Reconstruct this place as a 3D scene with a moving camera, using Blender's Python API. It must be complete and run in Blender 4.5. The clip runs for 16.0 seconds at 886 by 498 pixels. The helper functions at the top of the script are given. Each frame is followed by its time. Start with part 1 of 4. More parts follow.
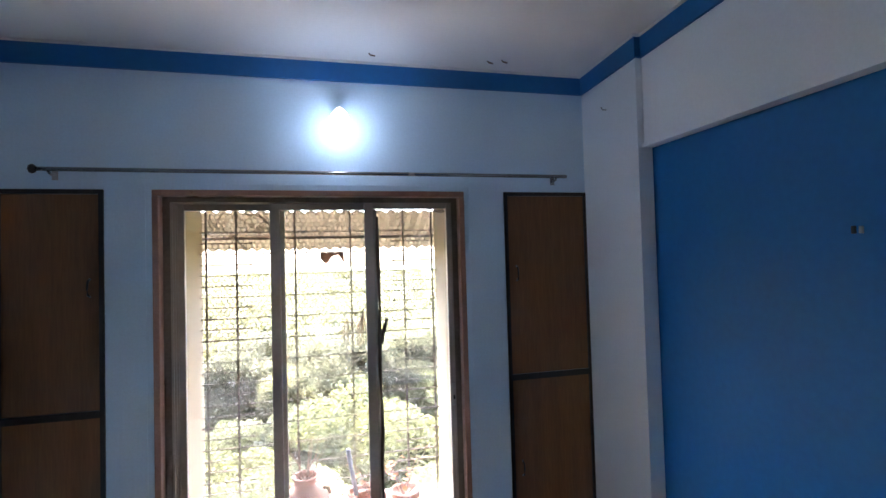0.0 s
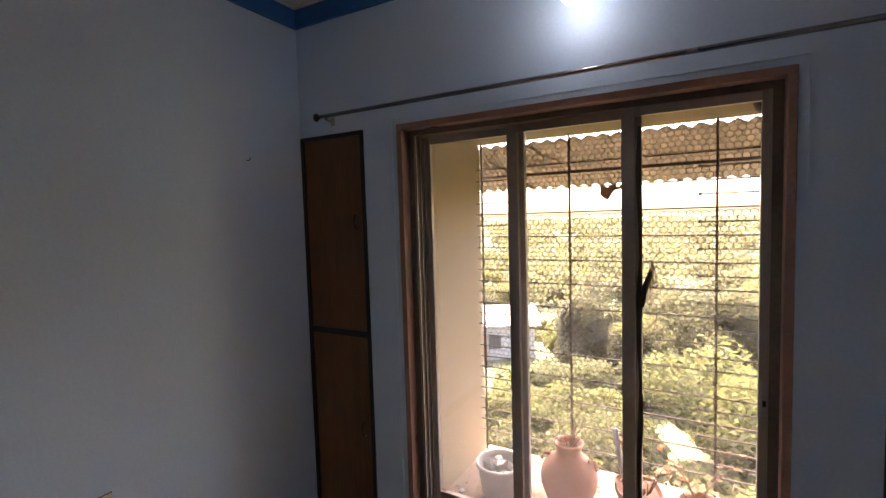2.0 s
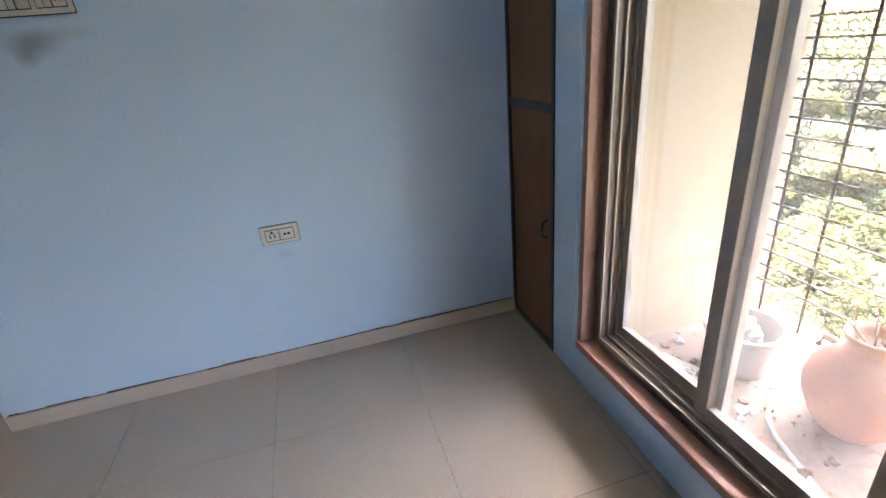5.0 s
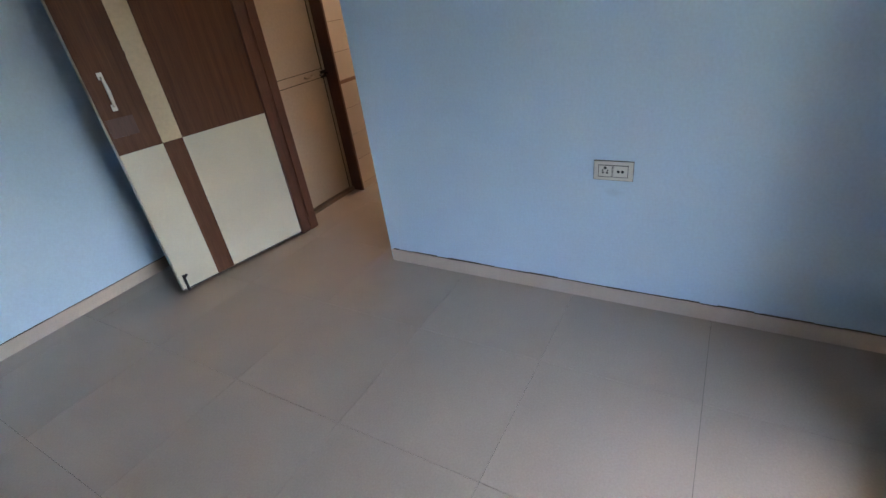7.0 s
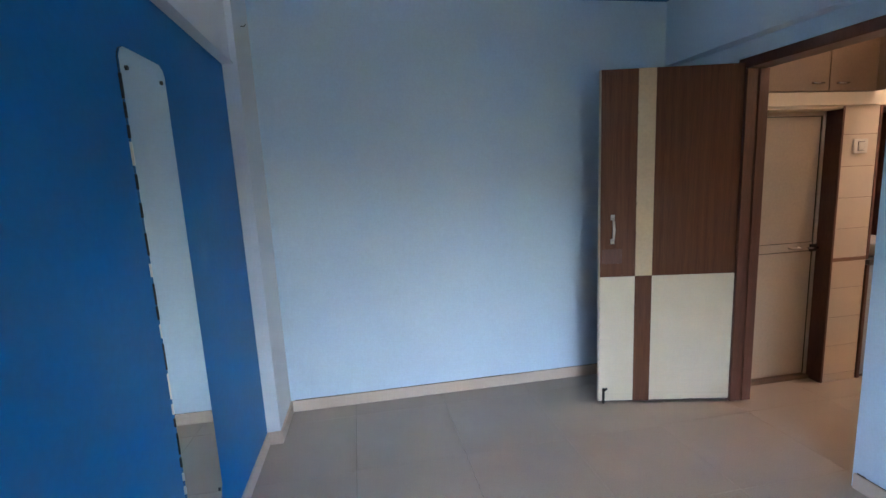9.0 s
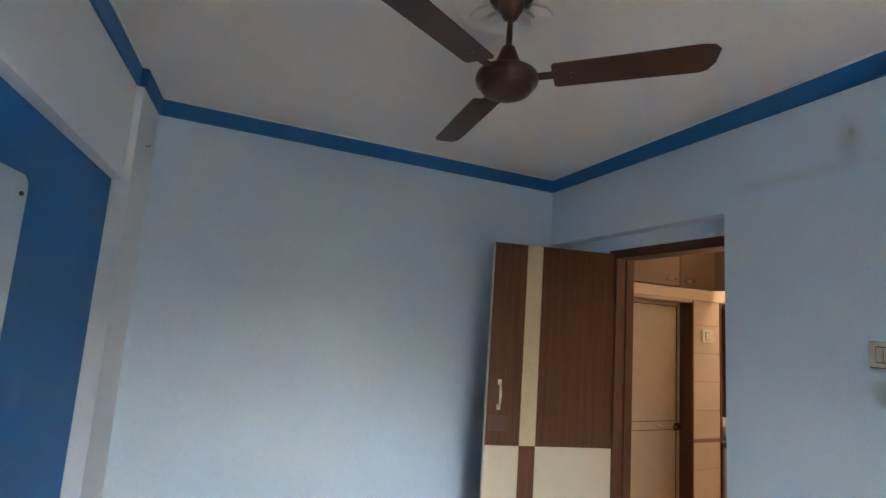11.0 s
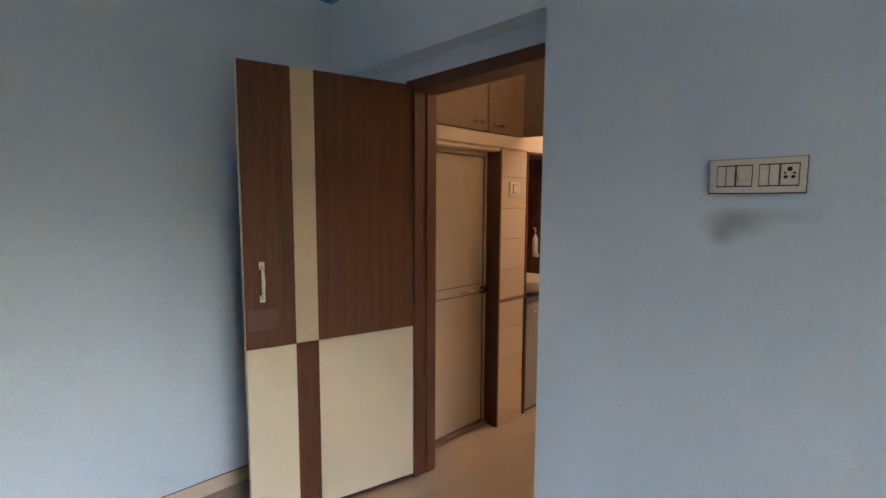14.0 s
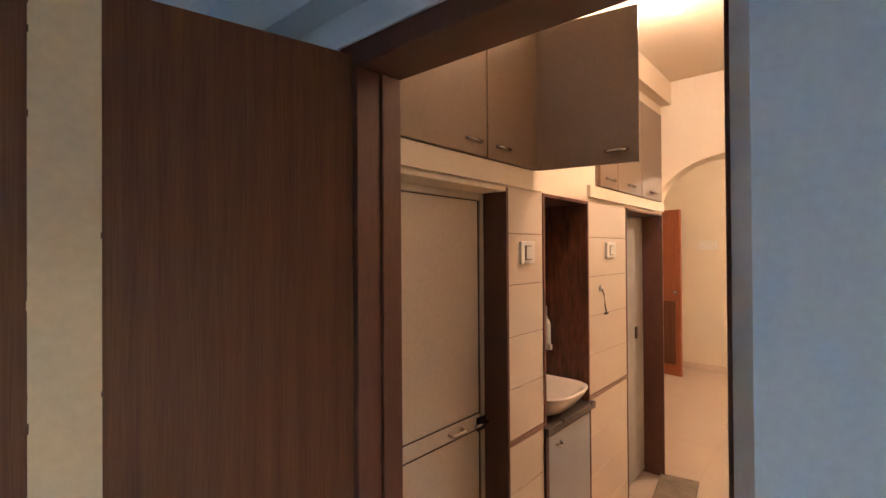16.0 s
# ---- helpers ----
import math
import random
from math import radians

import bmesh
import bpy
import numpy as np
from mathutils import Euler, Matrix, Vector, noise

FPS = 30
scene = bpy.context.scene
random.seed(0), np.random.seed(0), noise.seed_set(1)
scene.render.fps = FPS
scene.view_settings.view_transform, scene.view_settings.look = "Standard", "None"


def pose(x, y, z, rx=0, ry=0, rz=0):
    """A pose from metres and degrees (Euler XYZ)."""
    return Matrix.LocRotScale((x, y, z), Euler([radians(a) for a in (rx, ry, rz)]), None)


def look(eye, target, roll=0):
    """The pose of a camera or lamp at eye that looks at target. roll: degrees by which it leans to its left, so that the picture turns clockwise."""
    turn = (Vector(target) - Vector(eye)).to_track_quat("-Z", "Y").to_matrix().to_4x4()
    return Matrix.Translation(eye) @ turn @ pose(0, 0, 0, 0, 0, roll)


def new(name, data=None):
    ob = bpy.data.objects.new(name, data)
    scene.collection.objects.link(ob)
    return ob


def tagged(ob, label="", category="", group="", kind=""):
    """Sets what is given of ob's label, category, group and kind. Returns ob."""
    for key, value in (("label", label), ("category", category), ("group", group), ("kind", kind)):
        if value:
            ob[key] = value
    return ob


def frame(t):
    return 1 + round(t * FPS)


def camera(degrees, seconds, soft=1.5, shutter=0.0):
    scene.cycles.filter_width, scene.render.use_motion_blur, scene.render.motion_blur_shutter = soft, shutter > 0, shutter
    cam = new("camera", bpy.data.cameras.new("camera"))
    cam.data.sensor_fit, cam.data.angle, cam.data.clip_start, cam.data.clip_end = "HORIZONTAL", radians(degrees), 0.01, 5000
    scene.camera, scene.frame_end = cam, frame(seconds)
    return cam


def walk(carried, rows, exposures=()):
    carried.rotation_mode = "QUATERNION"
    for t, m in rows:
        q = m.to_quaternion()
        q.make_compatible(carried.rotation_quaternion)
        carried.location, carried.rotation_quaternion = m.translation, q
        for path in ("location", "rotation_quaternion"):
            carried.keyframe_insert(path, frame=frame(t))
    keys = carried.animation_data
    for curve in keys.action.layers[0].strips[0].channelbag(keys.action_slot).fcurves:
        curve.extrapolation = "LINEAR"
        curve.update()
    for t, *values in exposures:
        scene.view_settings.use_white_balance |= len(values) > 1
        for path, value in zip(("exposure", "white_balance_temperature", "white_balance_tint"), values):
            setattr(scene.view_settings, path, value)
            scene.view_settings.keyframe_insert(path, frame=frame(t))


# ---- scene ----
cam = camera(86.9, 16.0)
PATH = [
    (0, (1.418, -2.381, 1.694), (1.869, -0.433, 1.748), -1.6),
    (0.5, (1.566, -2.221, 1.665), (1.59, -0.222, 1.694), -1.3),
    (1, (1.752, -2.082, 1.689), (1.256, -0.146, 1.623), -1.9),
    (1.5, (1.866, -1.954, 1.68), (1.065, -0.125, 1.572), -2.0),
    (2, (1.847, -1.8, 1.625), (0.867, -0.062, 1.495), -1.7),
    (2.5, (1.874, -1.678, 1.569), (0.674, -0.093, 1.349), -1.6),
    (3, (1.974, -1.542, 1.511), (0.549, -0.198, 1.108), -2.3),
    (3.5, (2.025, -1.387, 1.456), (0.46, -0.282, 0.883), -2.7),
    (6, (1.906, -0.703, 1.297), (0.113, -0.826, 0.421), -6.6),
    (6.5, (1.875, -0.701, 1.318), (0.181, -1.213, 0.386), -6.9),
    (7, (1.872, -0.714, 1.39), (0.415, -1.668, 0.408), -8.3),
    (7.5, (1.964, -0.762, 1.401), (0.828, -2.131, 0.486), -7.8),
    (8, (2.039, -0.795, 1.459), (1.239, -2.424, 0.618), -6.3),
    (8.5, (2.119, -0.752, 1.483), (1.588, -2.58, 0.871), -4.8),
    (9, (2.176, -0.691, 1.506), (1.824, -2.636, 1.198), -2.5),
    (11.5, (2.074, -0.751, 1.596), (1.184, -2.512, 1.923), 6.3),
    (12, (2.015, -0.819, 1.581), (0.889, -2.449, 1.856), 5.3),
    (12.5, (1.97, -0.888, 1.555), (0.673, -2.402, 1.711), 3.5),
    (13, (1.843, -0.98, 1.517), (0.477, -2.441, 1.522), 2.0),
    (13.5, (1.668, -1.097, 1.511), (0.287, -2.539, 1.397), 0.8),
    (14, (1.485, -1.297, 1.489), (0.099, -2.726, 1.292), 0.3),
    (14.5, (1.327, -1.543, 1.525), (-0.108, -2.922, 1.336), -0.4),
    (15, (1.076, -1.787, 1.549), (-0.359, -3.175, 1.421), -0.5),
    (15.5, (0.844, -2.004, 1.555), (-0.591, -3.395, 1.49), -0.3),
    (16, (0.648, -2.221, 1.584), (-0.871, -3.522, 1.598), -0.4),
]
EXPOSURES = [(0.0, 5.67, 5930, 19), (0.8, 5.20, 6700, 23), (1.5, 4.70, 7500, 27), (2.5, 4.85, 7800, 31), (3.5, 5.45, 7300, 29), (6.0, 5.95, 5830, 13), (7.0, 5.75, 5730, 14),
             (8.0, 5.65, 5730, 15), (9.0, 6.08, 5550, 16), (11.5, 6.20, 6750, 18), (12.5, 6.05, 7050, 19), (14.5, 5.98, 6950, 19), (16.0, 6.28, 6450, 23)]
walk(cam, [(t, look(eye, target, roll)) for t, eye, target, roll in PATH], EXPOSURES)
LED, WARM, HALL = 0.8, 10.5, 9.5     # brightness of the wall bulb, passage bulb and added hall fill

# ---- world and sun ----
world = bpy.data.worlds.new("world")
scene.world = world
world.use_nodes = True
wn = world.node_tree
sky = wn.nodes.new("ShaderNodeTexSky")
sky.sky_type = "NISHITA"
sky.sun_disc = False
SUN_EL, SUN_AZ = 63.0, -20.0          # height, and turn from +y towards -x
sky.sun_elevation = radians(SUN_EL)
sky.sun_rotation = radians(SUN_AZ)
sky.air_density, sky.dust_density, sky.ozone_density = 1.0, 5.0, 1.0
wn.links.new(sky.outputs[0], wn.nodes["Background"].inputs[0])
wn.nodes["Background"].inputs[1].default_value = 0.15
sun = new("sun", bpy.data.lights.new("sun", "SUN"))
sun.data.energy, sun.data.angle, sun.data.color = 2.2, radians(0.6), (1.0, 0.94, 0.85)
sd = Vector((math.sin(radians(SUN_AZ)) * math.cos(radians(SUN_EL)), math.cos(radians(SUN_AZ)) * math.cos(radians(SUN_EL)), math.sin(radians(SUN_EL))))
sun.matrix_world = look(sd * 50, (0, 0, 0))


# ---- materials ----
def mat(name, col, rough=0.6, metal=0.0, var=0.12, big=1.5, fine=60.0, bump=0.05, dist=0.002, stretch=(1, 1, 1), col2=None, spec=0.5, rnd=0.0):
    """Principled surface with variation at two scales, fine relief and, with rnd, a shade of its own for each piece."""
    m = bpy.data.materials.new(name)
    m.use_nodes = True
    nt = m.node_tree
    n, li = nt.nodes, nt.links
    b = n["Principled BSDF"]
    tc, mp = n.new("ShaderNodeTexCoord"), n.new("ShaderNodeMapping")
    mp.inputs["Scale"].default_value = stretch
    li.new(tc.outputs["Object"], mp.inputs[0])
    n1, n2 = n.new("ShaderNodeTexNoise"), n.new("ShaderNodeTexNoise")
    n1.inputs["Scale"].default_value, n1.inputs["Detail"].default_value = big, 4.0
    n2.inputs["Scale"].default_value, n2.inputs["Detail"].default_value = fine, 5.0
    li.new(mp.outputs[0], n1.inputs["Vector"])
    li.new(mp.outputs[0], n2.inputs["Vector"])
    add = n.new("ShaderNodeMath")
    add.operation = "ADD"
    li.new(n1.outputs[0], add.inputs[0])
    li.new(n2.outputs[0], add.inputs[1])
    ramp = n.new("ShaderNodeMapRange")
    ramp.inputs[1].default_value, ramp.inputs[2].default_value = 0.65, 1.35
    li.new(add.outputs[0], ramp.inputs[0])
    mix = n.new("ShaderNodeMix")
    mix.data_type = "RGBA"
    li.new(ramp.outputs[0], mix.inputs[0])
    lo = col2 or [c * (1 - var) for c in col]
    mix.inputs[6].default_value = (*lo, 1)
    mix.inputs[7].default_value = (*[min(1, c * (1 + var * 0.6)) for c in col], 1)
    out = mix.outputs[2]
    if rnd:
        oi, mr, hs = n.new("ShaderNodeObjectInfo"), n.new("ShaderNodeMapRange"), n.new("ShaderNodeHueSaturation")
        mr.inputs[3].default_value, mr.inputs[4].default_value = 1 - rnd, 1 + rnd
        li.new(oi.outputs["Random"], mr.inputs[0])
        li.new(mr.outputs[0], hs.inputs["Value"])
        li.new(out, hs.inputs["Color"])
        out = hs.outputs[0]
    li.new(out, b.inputs["Base Color"])
    rr = n.new("ShaderNodeMapRange")
    rr.inputs[3].default_value, rr.inputs[4].default_value = max(0.02, rough - 0.08), min(1, rough + 0.08)
    li.new(n1.outputs[0], rr.inputs[0])
    li.new(rr.outputs[0], b.inputs["Roughness"])
    b.inputs["Metallic"].default_value = metal
    b.inputs["Specular IOR Level"].default_value = spec
    bp = n.new("ShaderNodeBump")
    bp.inputs["Strength"].default_value, bp.inputs["Distance"].default_value = bump, dist
    li.new(n2.outputs[0], bp.inputs["Height"])
    li.new(bp.outputs[0], b.inputs["Normal"])
    return m


def blotched(m, spots, tone):
    """Adds soft blotches (place, radii, strength) in world metres to a paint, such as the greasy smudges round the
    switches.
    """
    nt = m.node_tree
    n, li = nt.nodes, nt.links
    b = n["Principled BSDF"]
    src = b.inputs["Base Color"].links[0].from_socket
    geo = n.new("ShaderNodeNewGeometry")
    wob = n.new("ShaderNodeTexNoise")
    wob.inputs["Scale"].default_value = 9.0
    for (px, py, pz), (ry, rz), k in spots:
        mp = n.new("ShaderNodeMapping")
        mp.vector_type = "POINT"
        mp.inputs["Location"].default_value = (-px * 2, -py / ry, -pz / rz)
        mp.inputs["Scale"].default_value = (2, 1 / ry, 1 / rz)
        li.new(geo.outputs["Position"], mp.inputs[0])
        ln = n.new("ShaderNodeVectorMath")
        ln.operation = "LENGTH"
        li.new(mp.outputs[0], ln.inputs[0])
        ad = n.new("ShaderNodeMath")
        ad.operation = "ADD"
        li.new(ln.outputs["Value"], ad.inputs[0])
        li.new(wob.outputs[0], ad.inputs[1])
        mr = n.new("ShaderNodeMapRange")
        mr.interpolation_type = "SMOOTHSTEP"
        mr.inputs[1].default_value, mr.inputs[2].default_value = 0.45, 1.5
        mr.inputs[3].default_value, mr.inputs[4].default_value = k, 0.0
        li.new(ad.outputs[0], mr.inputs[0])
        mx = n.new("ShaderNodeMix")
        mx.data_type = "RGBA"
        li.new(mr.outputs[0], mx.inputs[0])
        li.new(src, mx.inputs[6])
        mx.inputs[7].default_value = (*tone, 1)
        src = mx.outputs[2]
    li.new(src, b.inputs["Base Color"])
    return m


BLUE = (0.60, 0.745, 0.88)
m_wall = mat("light_blue_paint", BLUE, 0.55, var=0.08, big=1.1, fine=90, bump=0.12, dist=0.001)
m_wall_w = blotched(mat("light_blue_paint_used", BLUE, 0.55, var=0.08, big=1.1, fine=90, bump=0.12, dist=0.001),
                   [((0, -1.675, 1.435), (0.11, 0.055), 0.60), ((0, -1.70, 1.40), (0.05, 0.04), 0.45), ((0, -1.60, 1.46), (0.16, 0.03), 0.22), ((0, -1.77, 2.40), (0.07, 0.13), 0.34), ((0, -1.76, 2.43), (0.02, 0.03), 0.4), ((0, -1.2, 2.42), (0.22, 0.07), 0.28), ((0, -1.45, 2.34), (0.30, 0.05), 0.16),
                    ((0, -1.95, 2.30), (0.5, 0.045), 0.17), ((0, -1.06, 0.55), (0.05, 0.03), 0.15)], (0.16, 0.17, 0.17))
m_pale = mat("pale_blue_white_paint", (0.74, 0.79, 0.85), 0.55, var=0.05, big=1.3, fine=90, bump=0.12, dist=0.001)
m_blue = mat("strong_blue_paint", (0.009, 0.14, 0.40), 0.50, var=0.10, big=2.2, fine=40, bump=0.10, dist=0.001)
# one faint round patch of paler tone beside the mirror
m_panel = blotched(mat("strong_blue_panel_paint", (0.009, 0.145, 0.42), 0.48, var=0.10, big=2.2, fine=40, bump=0.10, dist=0.001, spec=0.3),
                  [((2.80, -2.75, 1.22), (0.10, 0.10), 0.10)], (0.4, 0.5, 0.6))
m_ceil = mat("white_ceiling_paint", (0.85, 0.81, 0.79), 0.7, var=0.04, big=1.0, fine=70, bump=0.1, dist=0.001)
m_tile = mat("beige_vitrified_tile", (0.435, 0.35, 0.275), 0.36, var=0.13, big=2.2, fine=140, bump=0.02, dist=0.0005, rnd=0.010)
m_joint = mat("dull_grout", (0.10, 0.08, 0.06), 0.9, var=0.25)
m_skirt = mat("beige_skirting_tile", (0.62, 0.50, 0.40), 0.35, var=0.08, big=4, fine=120, bump=0.03)
m_brown = mat("brown_grained_laminate", (0.145, 0.060, 0.029), 0.46, spec=0.2, var=0.22, big=4, fine=30, bump=0.06, dist=0.0006, stretch=(9, 9, 0.25), col2=(0.088, 0.036, 0.019))
m_cream = mat("cream_laminate", (0.70, 0.62, 0.46), 0.38, var=0.05, big=5, fine=80, bump=0.03)
m_cream2 = mat("yellowed_cream_laminate", (0.62, 0.49, 0.31), 0.42, var=0.12, big=6, fine=50, bump=0.04)
m_frame = mat("dark_brown_painted_wood", (0.115, 0.046, 0.030), 0.38, var=0.28, big=5, fine=35, bump=0.12, dist=0.001, stretch=(4, 4, 0.7))
m_cup = mat("brown_stained_ply", (0.19, 0.080, 0.028), 0.60, var=0.25, big=3, fine=24, bump=0.06, dist=0.0006, stretch=(6, 6, 0.4))
m_cupf = mat("blackened_beading", (0.022, 0.014, 0.012), 0.35, var=0.3, big=8, fine=60, bump=0.1)
m_stone = mat("pinkish_granite_surround", (0.40, 0.215, 0.16), 0.30, var=0.22, big=8, fine=130, bump=0.03)
m_alu = mat("bronze_anodised_aluminium", (0.40, 0.335, 0.285), 0.38, 0.10, var=0.15, big=4, fine=90, bump=0.02)
m_track = mat("brown_window_track", (0.19, 0.15, 0.12), 0.5, 0.25, var=0.3, big=6, fine=60)
m_steel = mat("brushed_steel", (0.42, 0.40, 0.39), 0.25, 0.95, var=0.15, big=6, fine=70, bump=0.02)
m_chrome = mat("chrome", (0.7, 0.7, 0.7), 0.15, 1.0, var=0.1)
m_white = mat("ivory_plastic", (0.72, 0.69, 0.62), 0.32, var=0.06, big=12, fine=80, bump=0.02)
m_hole = mat("black_socket_holes", (0.008, 0.008, 0.008), 0.6, var=0.2)
m_seam = mat("grimy_seam_and_shadow", (0.03, 0.028, 0.025), 0.5, var=0.2)
m_handle = mat("white_enamelled_handle", (0.72, 0.68, 0.6), 0.25, var=0.1, big=14)
m_fan = mat("brown_enamelled_metal", (0.075, 0.030, 0.021), 0.33, 0.15, var=0.18, big=6, fine=60, bump=0.03)
m_ochre = mat("cream_exterior_plaster", (0.33, 0.245, 0.148), 0.8, var=0.10, big=2, fine=70, bump=0.25, dist=0.002)
m_sill = mat("dusty_cement_sill", (0.22, 0.16, 0.12), 0.9, var=0.35, big=6, fine=60, bump=0.5, dist=0.004)
m_iron = mat("rusty_iron_bar", (0.06, 0.035, 0.025), 0.7, 0.3, var=0.4, big=10, fine=80, bump=0.2)
m_wire = mat("weathered_wire", (0.045, 0.035, 0.028), 0.7, 0.2, var=0.3)
m_terra = mat("terracotta", (0.36, 0.175, 0.11), 0.75, var=0.18, big=7, fine=60, bump=0.2, dist=0.002)
m_grey = mat("dusty_grey_plastic", (0.42, 0.40, 0.38), 0.6, var=0.15, big=8, fine=60)
m_soil = mat("dry_soil", (0.13, 0.08, 0.05), 0.95, var=0.4, big=20, fine=90, bump=0.6, dist=0.006)
m_twig = mat("dry_twig", (0.22, 0.13, 0.08), 0.85, var=0.3, big=20)
m_dryleaf = mat("withered_orange_leaf", (0.55, 0.20, 0.06), 0.7, var=0.3, big=20)
m_stonegrey = mat("pale_rubble", (0.45, 0.43, 0.42), 0.85, var=0.2, big=20, bump=0.4)
m_awn = mat("stained_corrugated_sheet", (0.15, 0.122, 0.09), 0.75, var=0.35, big=3, fine=30, bump=0.15)
m_rag = mat("clay_coloured_rag", (0.34, 0.18, 0.12), 0.9, var=0.2, big=12)
m_bark = mat("dark_bark", (0.06, 0.042, 0.03), 0.9, var=0.4, big=20, fine=90, bump=0.7, dist=0.006)
m_ptile = mat("cream_wall_tile", (0.66, 0.55, 0.43), 0.45, var=0.03, big=3, fine=60, bump=0.02, rnd=0.04)
m_dado = mat("brown_border_tile", (0.26, 0.14, 0.085), 0.35, var=0.15)
m_pwall = mat("warm_cream_paint", (0.72, 0.62, 0.47), 0.6, var=0.05, big=1.4, fine=80, bump=0.1)
m_pvc = mat("aged_cream_pvc_door", (0.52, 0.44, 0.34), 0.42, var=0.10, big=2.5, fine=60, bump=0.03)
m_loft = mat("greyish_brown_laminate", (0.20, 0.135, 0.085), 0.40, var=0.15, big=3, fine=50, bump=0.03, stretch=(2, 2, 1))
m_niche = mat("stained_dark_veneer", (0.17, 0.062, 0.035), 0.40, var=0.6, big=7, fine=22, bump=0.05, stretch=(3, 3, 0.6), col2=(0.035, 0.015, 0.01))
m_ceram = mat("white_ceramic", (0.78, 0.72, 0.62), 0.14, var=0.05)
m_counter = mat("dark_granite_counter", (0.10, 0.085, 0.075), 0.3, var=0.4, big=20, fine=160)
m_bluelam = mat("grey_blue_laminate", (0.34, 0.35, 0.38), 0.4, var=0.06, big=3)
m_redwood = mat("reddish_varnished_wood", (0.30, 0.085, 0.03), 0.35, var=0.3, big=4, fine=30, stretch=(6, 6, 0.5))
m_mat = mat("grey_brown_doormat", (0.20, 0.16, 0.12), 0.95, var=0.4, big=14, fine=120, bump=0.6, dist=0.005)
def foliage(name, col, col2):
    """Leaves: half of the light passes through them."""
    m = mat(name, col, 0.6, var=0.45, big=0.5, fine=5, rnd=0.25, col2=col2)
    nt = m.node_tree
    p = nt.nodes["Principled BSDF"]
    tr, mx = nt.nodes.new("ShaderNodeBsdfTranslucent"), nt.nodes.new("ShaderNodeMixShader")
    mx.inputs[0].default_value = 0.6
    nt.links.new(p.inputs["Base Color"].links[0].from_socket, tr.inputs[0])
    nt.links.new(p.outputs[0], mx.inputs[1])
    nt.links.new(tr.outputs[0], mx.inputs[2])
    nt.links.new(mx.outputs[0], nt.nodes["Material Output"].inputs[0])
    return m


m_leafs = [foliage("foliage_olive", (0.112, 0.102, 0.042), (0.085, 0.083, 0.035)), foliage("foliage_fresh", (0.115, 0.115, 0.04), (0.085, 0.09, 0.032)), foliage("foliage_dark", (0.092, 0.087, 0.046), (0.066, 0.067, 0.037))]
m_ground = mat("dry_grassy_ground", (0.055, 0.060, 0.022), 0.95, var=0.5, big=0.15, fine=1.5, bump=0.3, dist=0.05, col2=(0.040, 0.046, 0.017))
m_house = mat("whitewashed_wall", (0.36, 0.335, 0.305), 0.8, var=0.15, big=0.6, fine=12)
m_roof = mat("grey_sheet_roof", (0.20, 0.175, 0.165), 0.7, var=0.2, big=0.8, fine=12)
m_dark = mat("dark_opening", (0.04, 0.035, 0.03), 0.8, var=0.3)

m_mirror = bpy.data.materials.new("mirror_silvering")
m_mirror.use_nodes = True
mb = m_mirror.node_tree.nodes["Principled BSDF"]
mb.inputs["Base Color"].default_value = (0.80, 0.83, 0.80, 1)
mb.inputs["Metallic"].default_value, mb.inputs["Roughness"].default_value = 1.0, 0.03
VEIL = 0.022
m_glass = bpy.data.materials.new("window_glass")
m_glass.use_nodes = True
gn = m_glass.node_tree
gn.nodes.remove(gn.nodes["Principled BSDF"])
gt, gg, gm = gn.nodes.new("ShaderNodeBsdfTransparent"), gn.nodes.new("ShaderNodeBsdfGlossy"), gn.nodes.new("ShaderNodeMixShader")
gt.inputs[0].default_value = (0.93, 0.95, 0.93, 1)
gg.inputs["Roughness"].default_value = 0.03
gm.inputs[0].default_value = 0.06
gn.links.new(gt.outputs[0], gm.inputs[1])
gn.links.new(gg.outputs[0], gm.inputs[2])
# pale veil: pane dust scatters daylight, imitating glare haze over the view
gd, gx, gw = gn.nodes.new("ShaderNodeBsdfTranslucent"), gn.nodes.new("ShaderNodeMixShader"), gn.nodes.new("ShaderNodeTexNoise")
gd.inputs[0].default_value = (0.85, 0.76, 0.68, 1)
gw.inputs["Scale"].default_value, gw.inputs["Detail"].default_value = 3.0, 6.0
gveil = gn.nodes.new("ShaderNodeMapRange")
gveil.inputs[3].default_value, gveil.inputs[4].default_value = VEIL * 0.75, VEIL * 1.25
gn.links.new(gw.outputs[0], gveil.inputs[0])
gn.links.new(gveil.outputs[0], gx.inputs[0])
gn.links.new(gm.outputs[0], gx.inputs[1])
gn.links.new(gd.outputs[0], gx.inputs[2])
gn.links.new(gx.outputs[0], gn.nodes["Material Output"].inputs[0])


def glow(name, col, strength):
    m = bpy.data.materials.new(name)
    m.use_nodes = True
    b = m.node_tree.nodes["Principled BSDF"]
    b.inputs["Base Color"].default_value = (0.9, 0.9, 0.9, 1)
    b.inputs["Emission Color"].default_value = (*col, 1)
    b.inputs["Emission Strength"].default_value = strength
    return m


m_led = glow("lit_cool_led_bulb", (0.72, 0.86, 1.0), LED)
m_bulb = glow("lit_warm_bulb", (1.0, 0.75, 0.55), WARM)
m_bulb2 = glow("hall_fill_glow", (1.0, 0.78, 0.55), HALL)


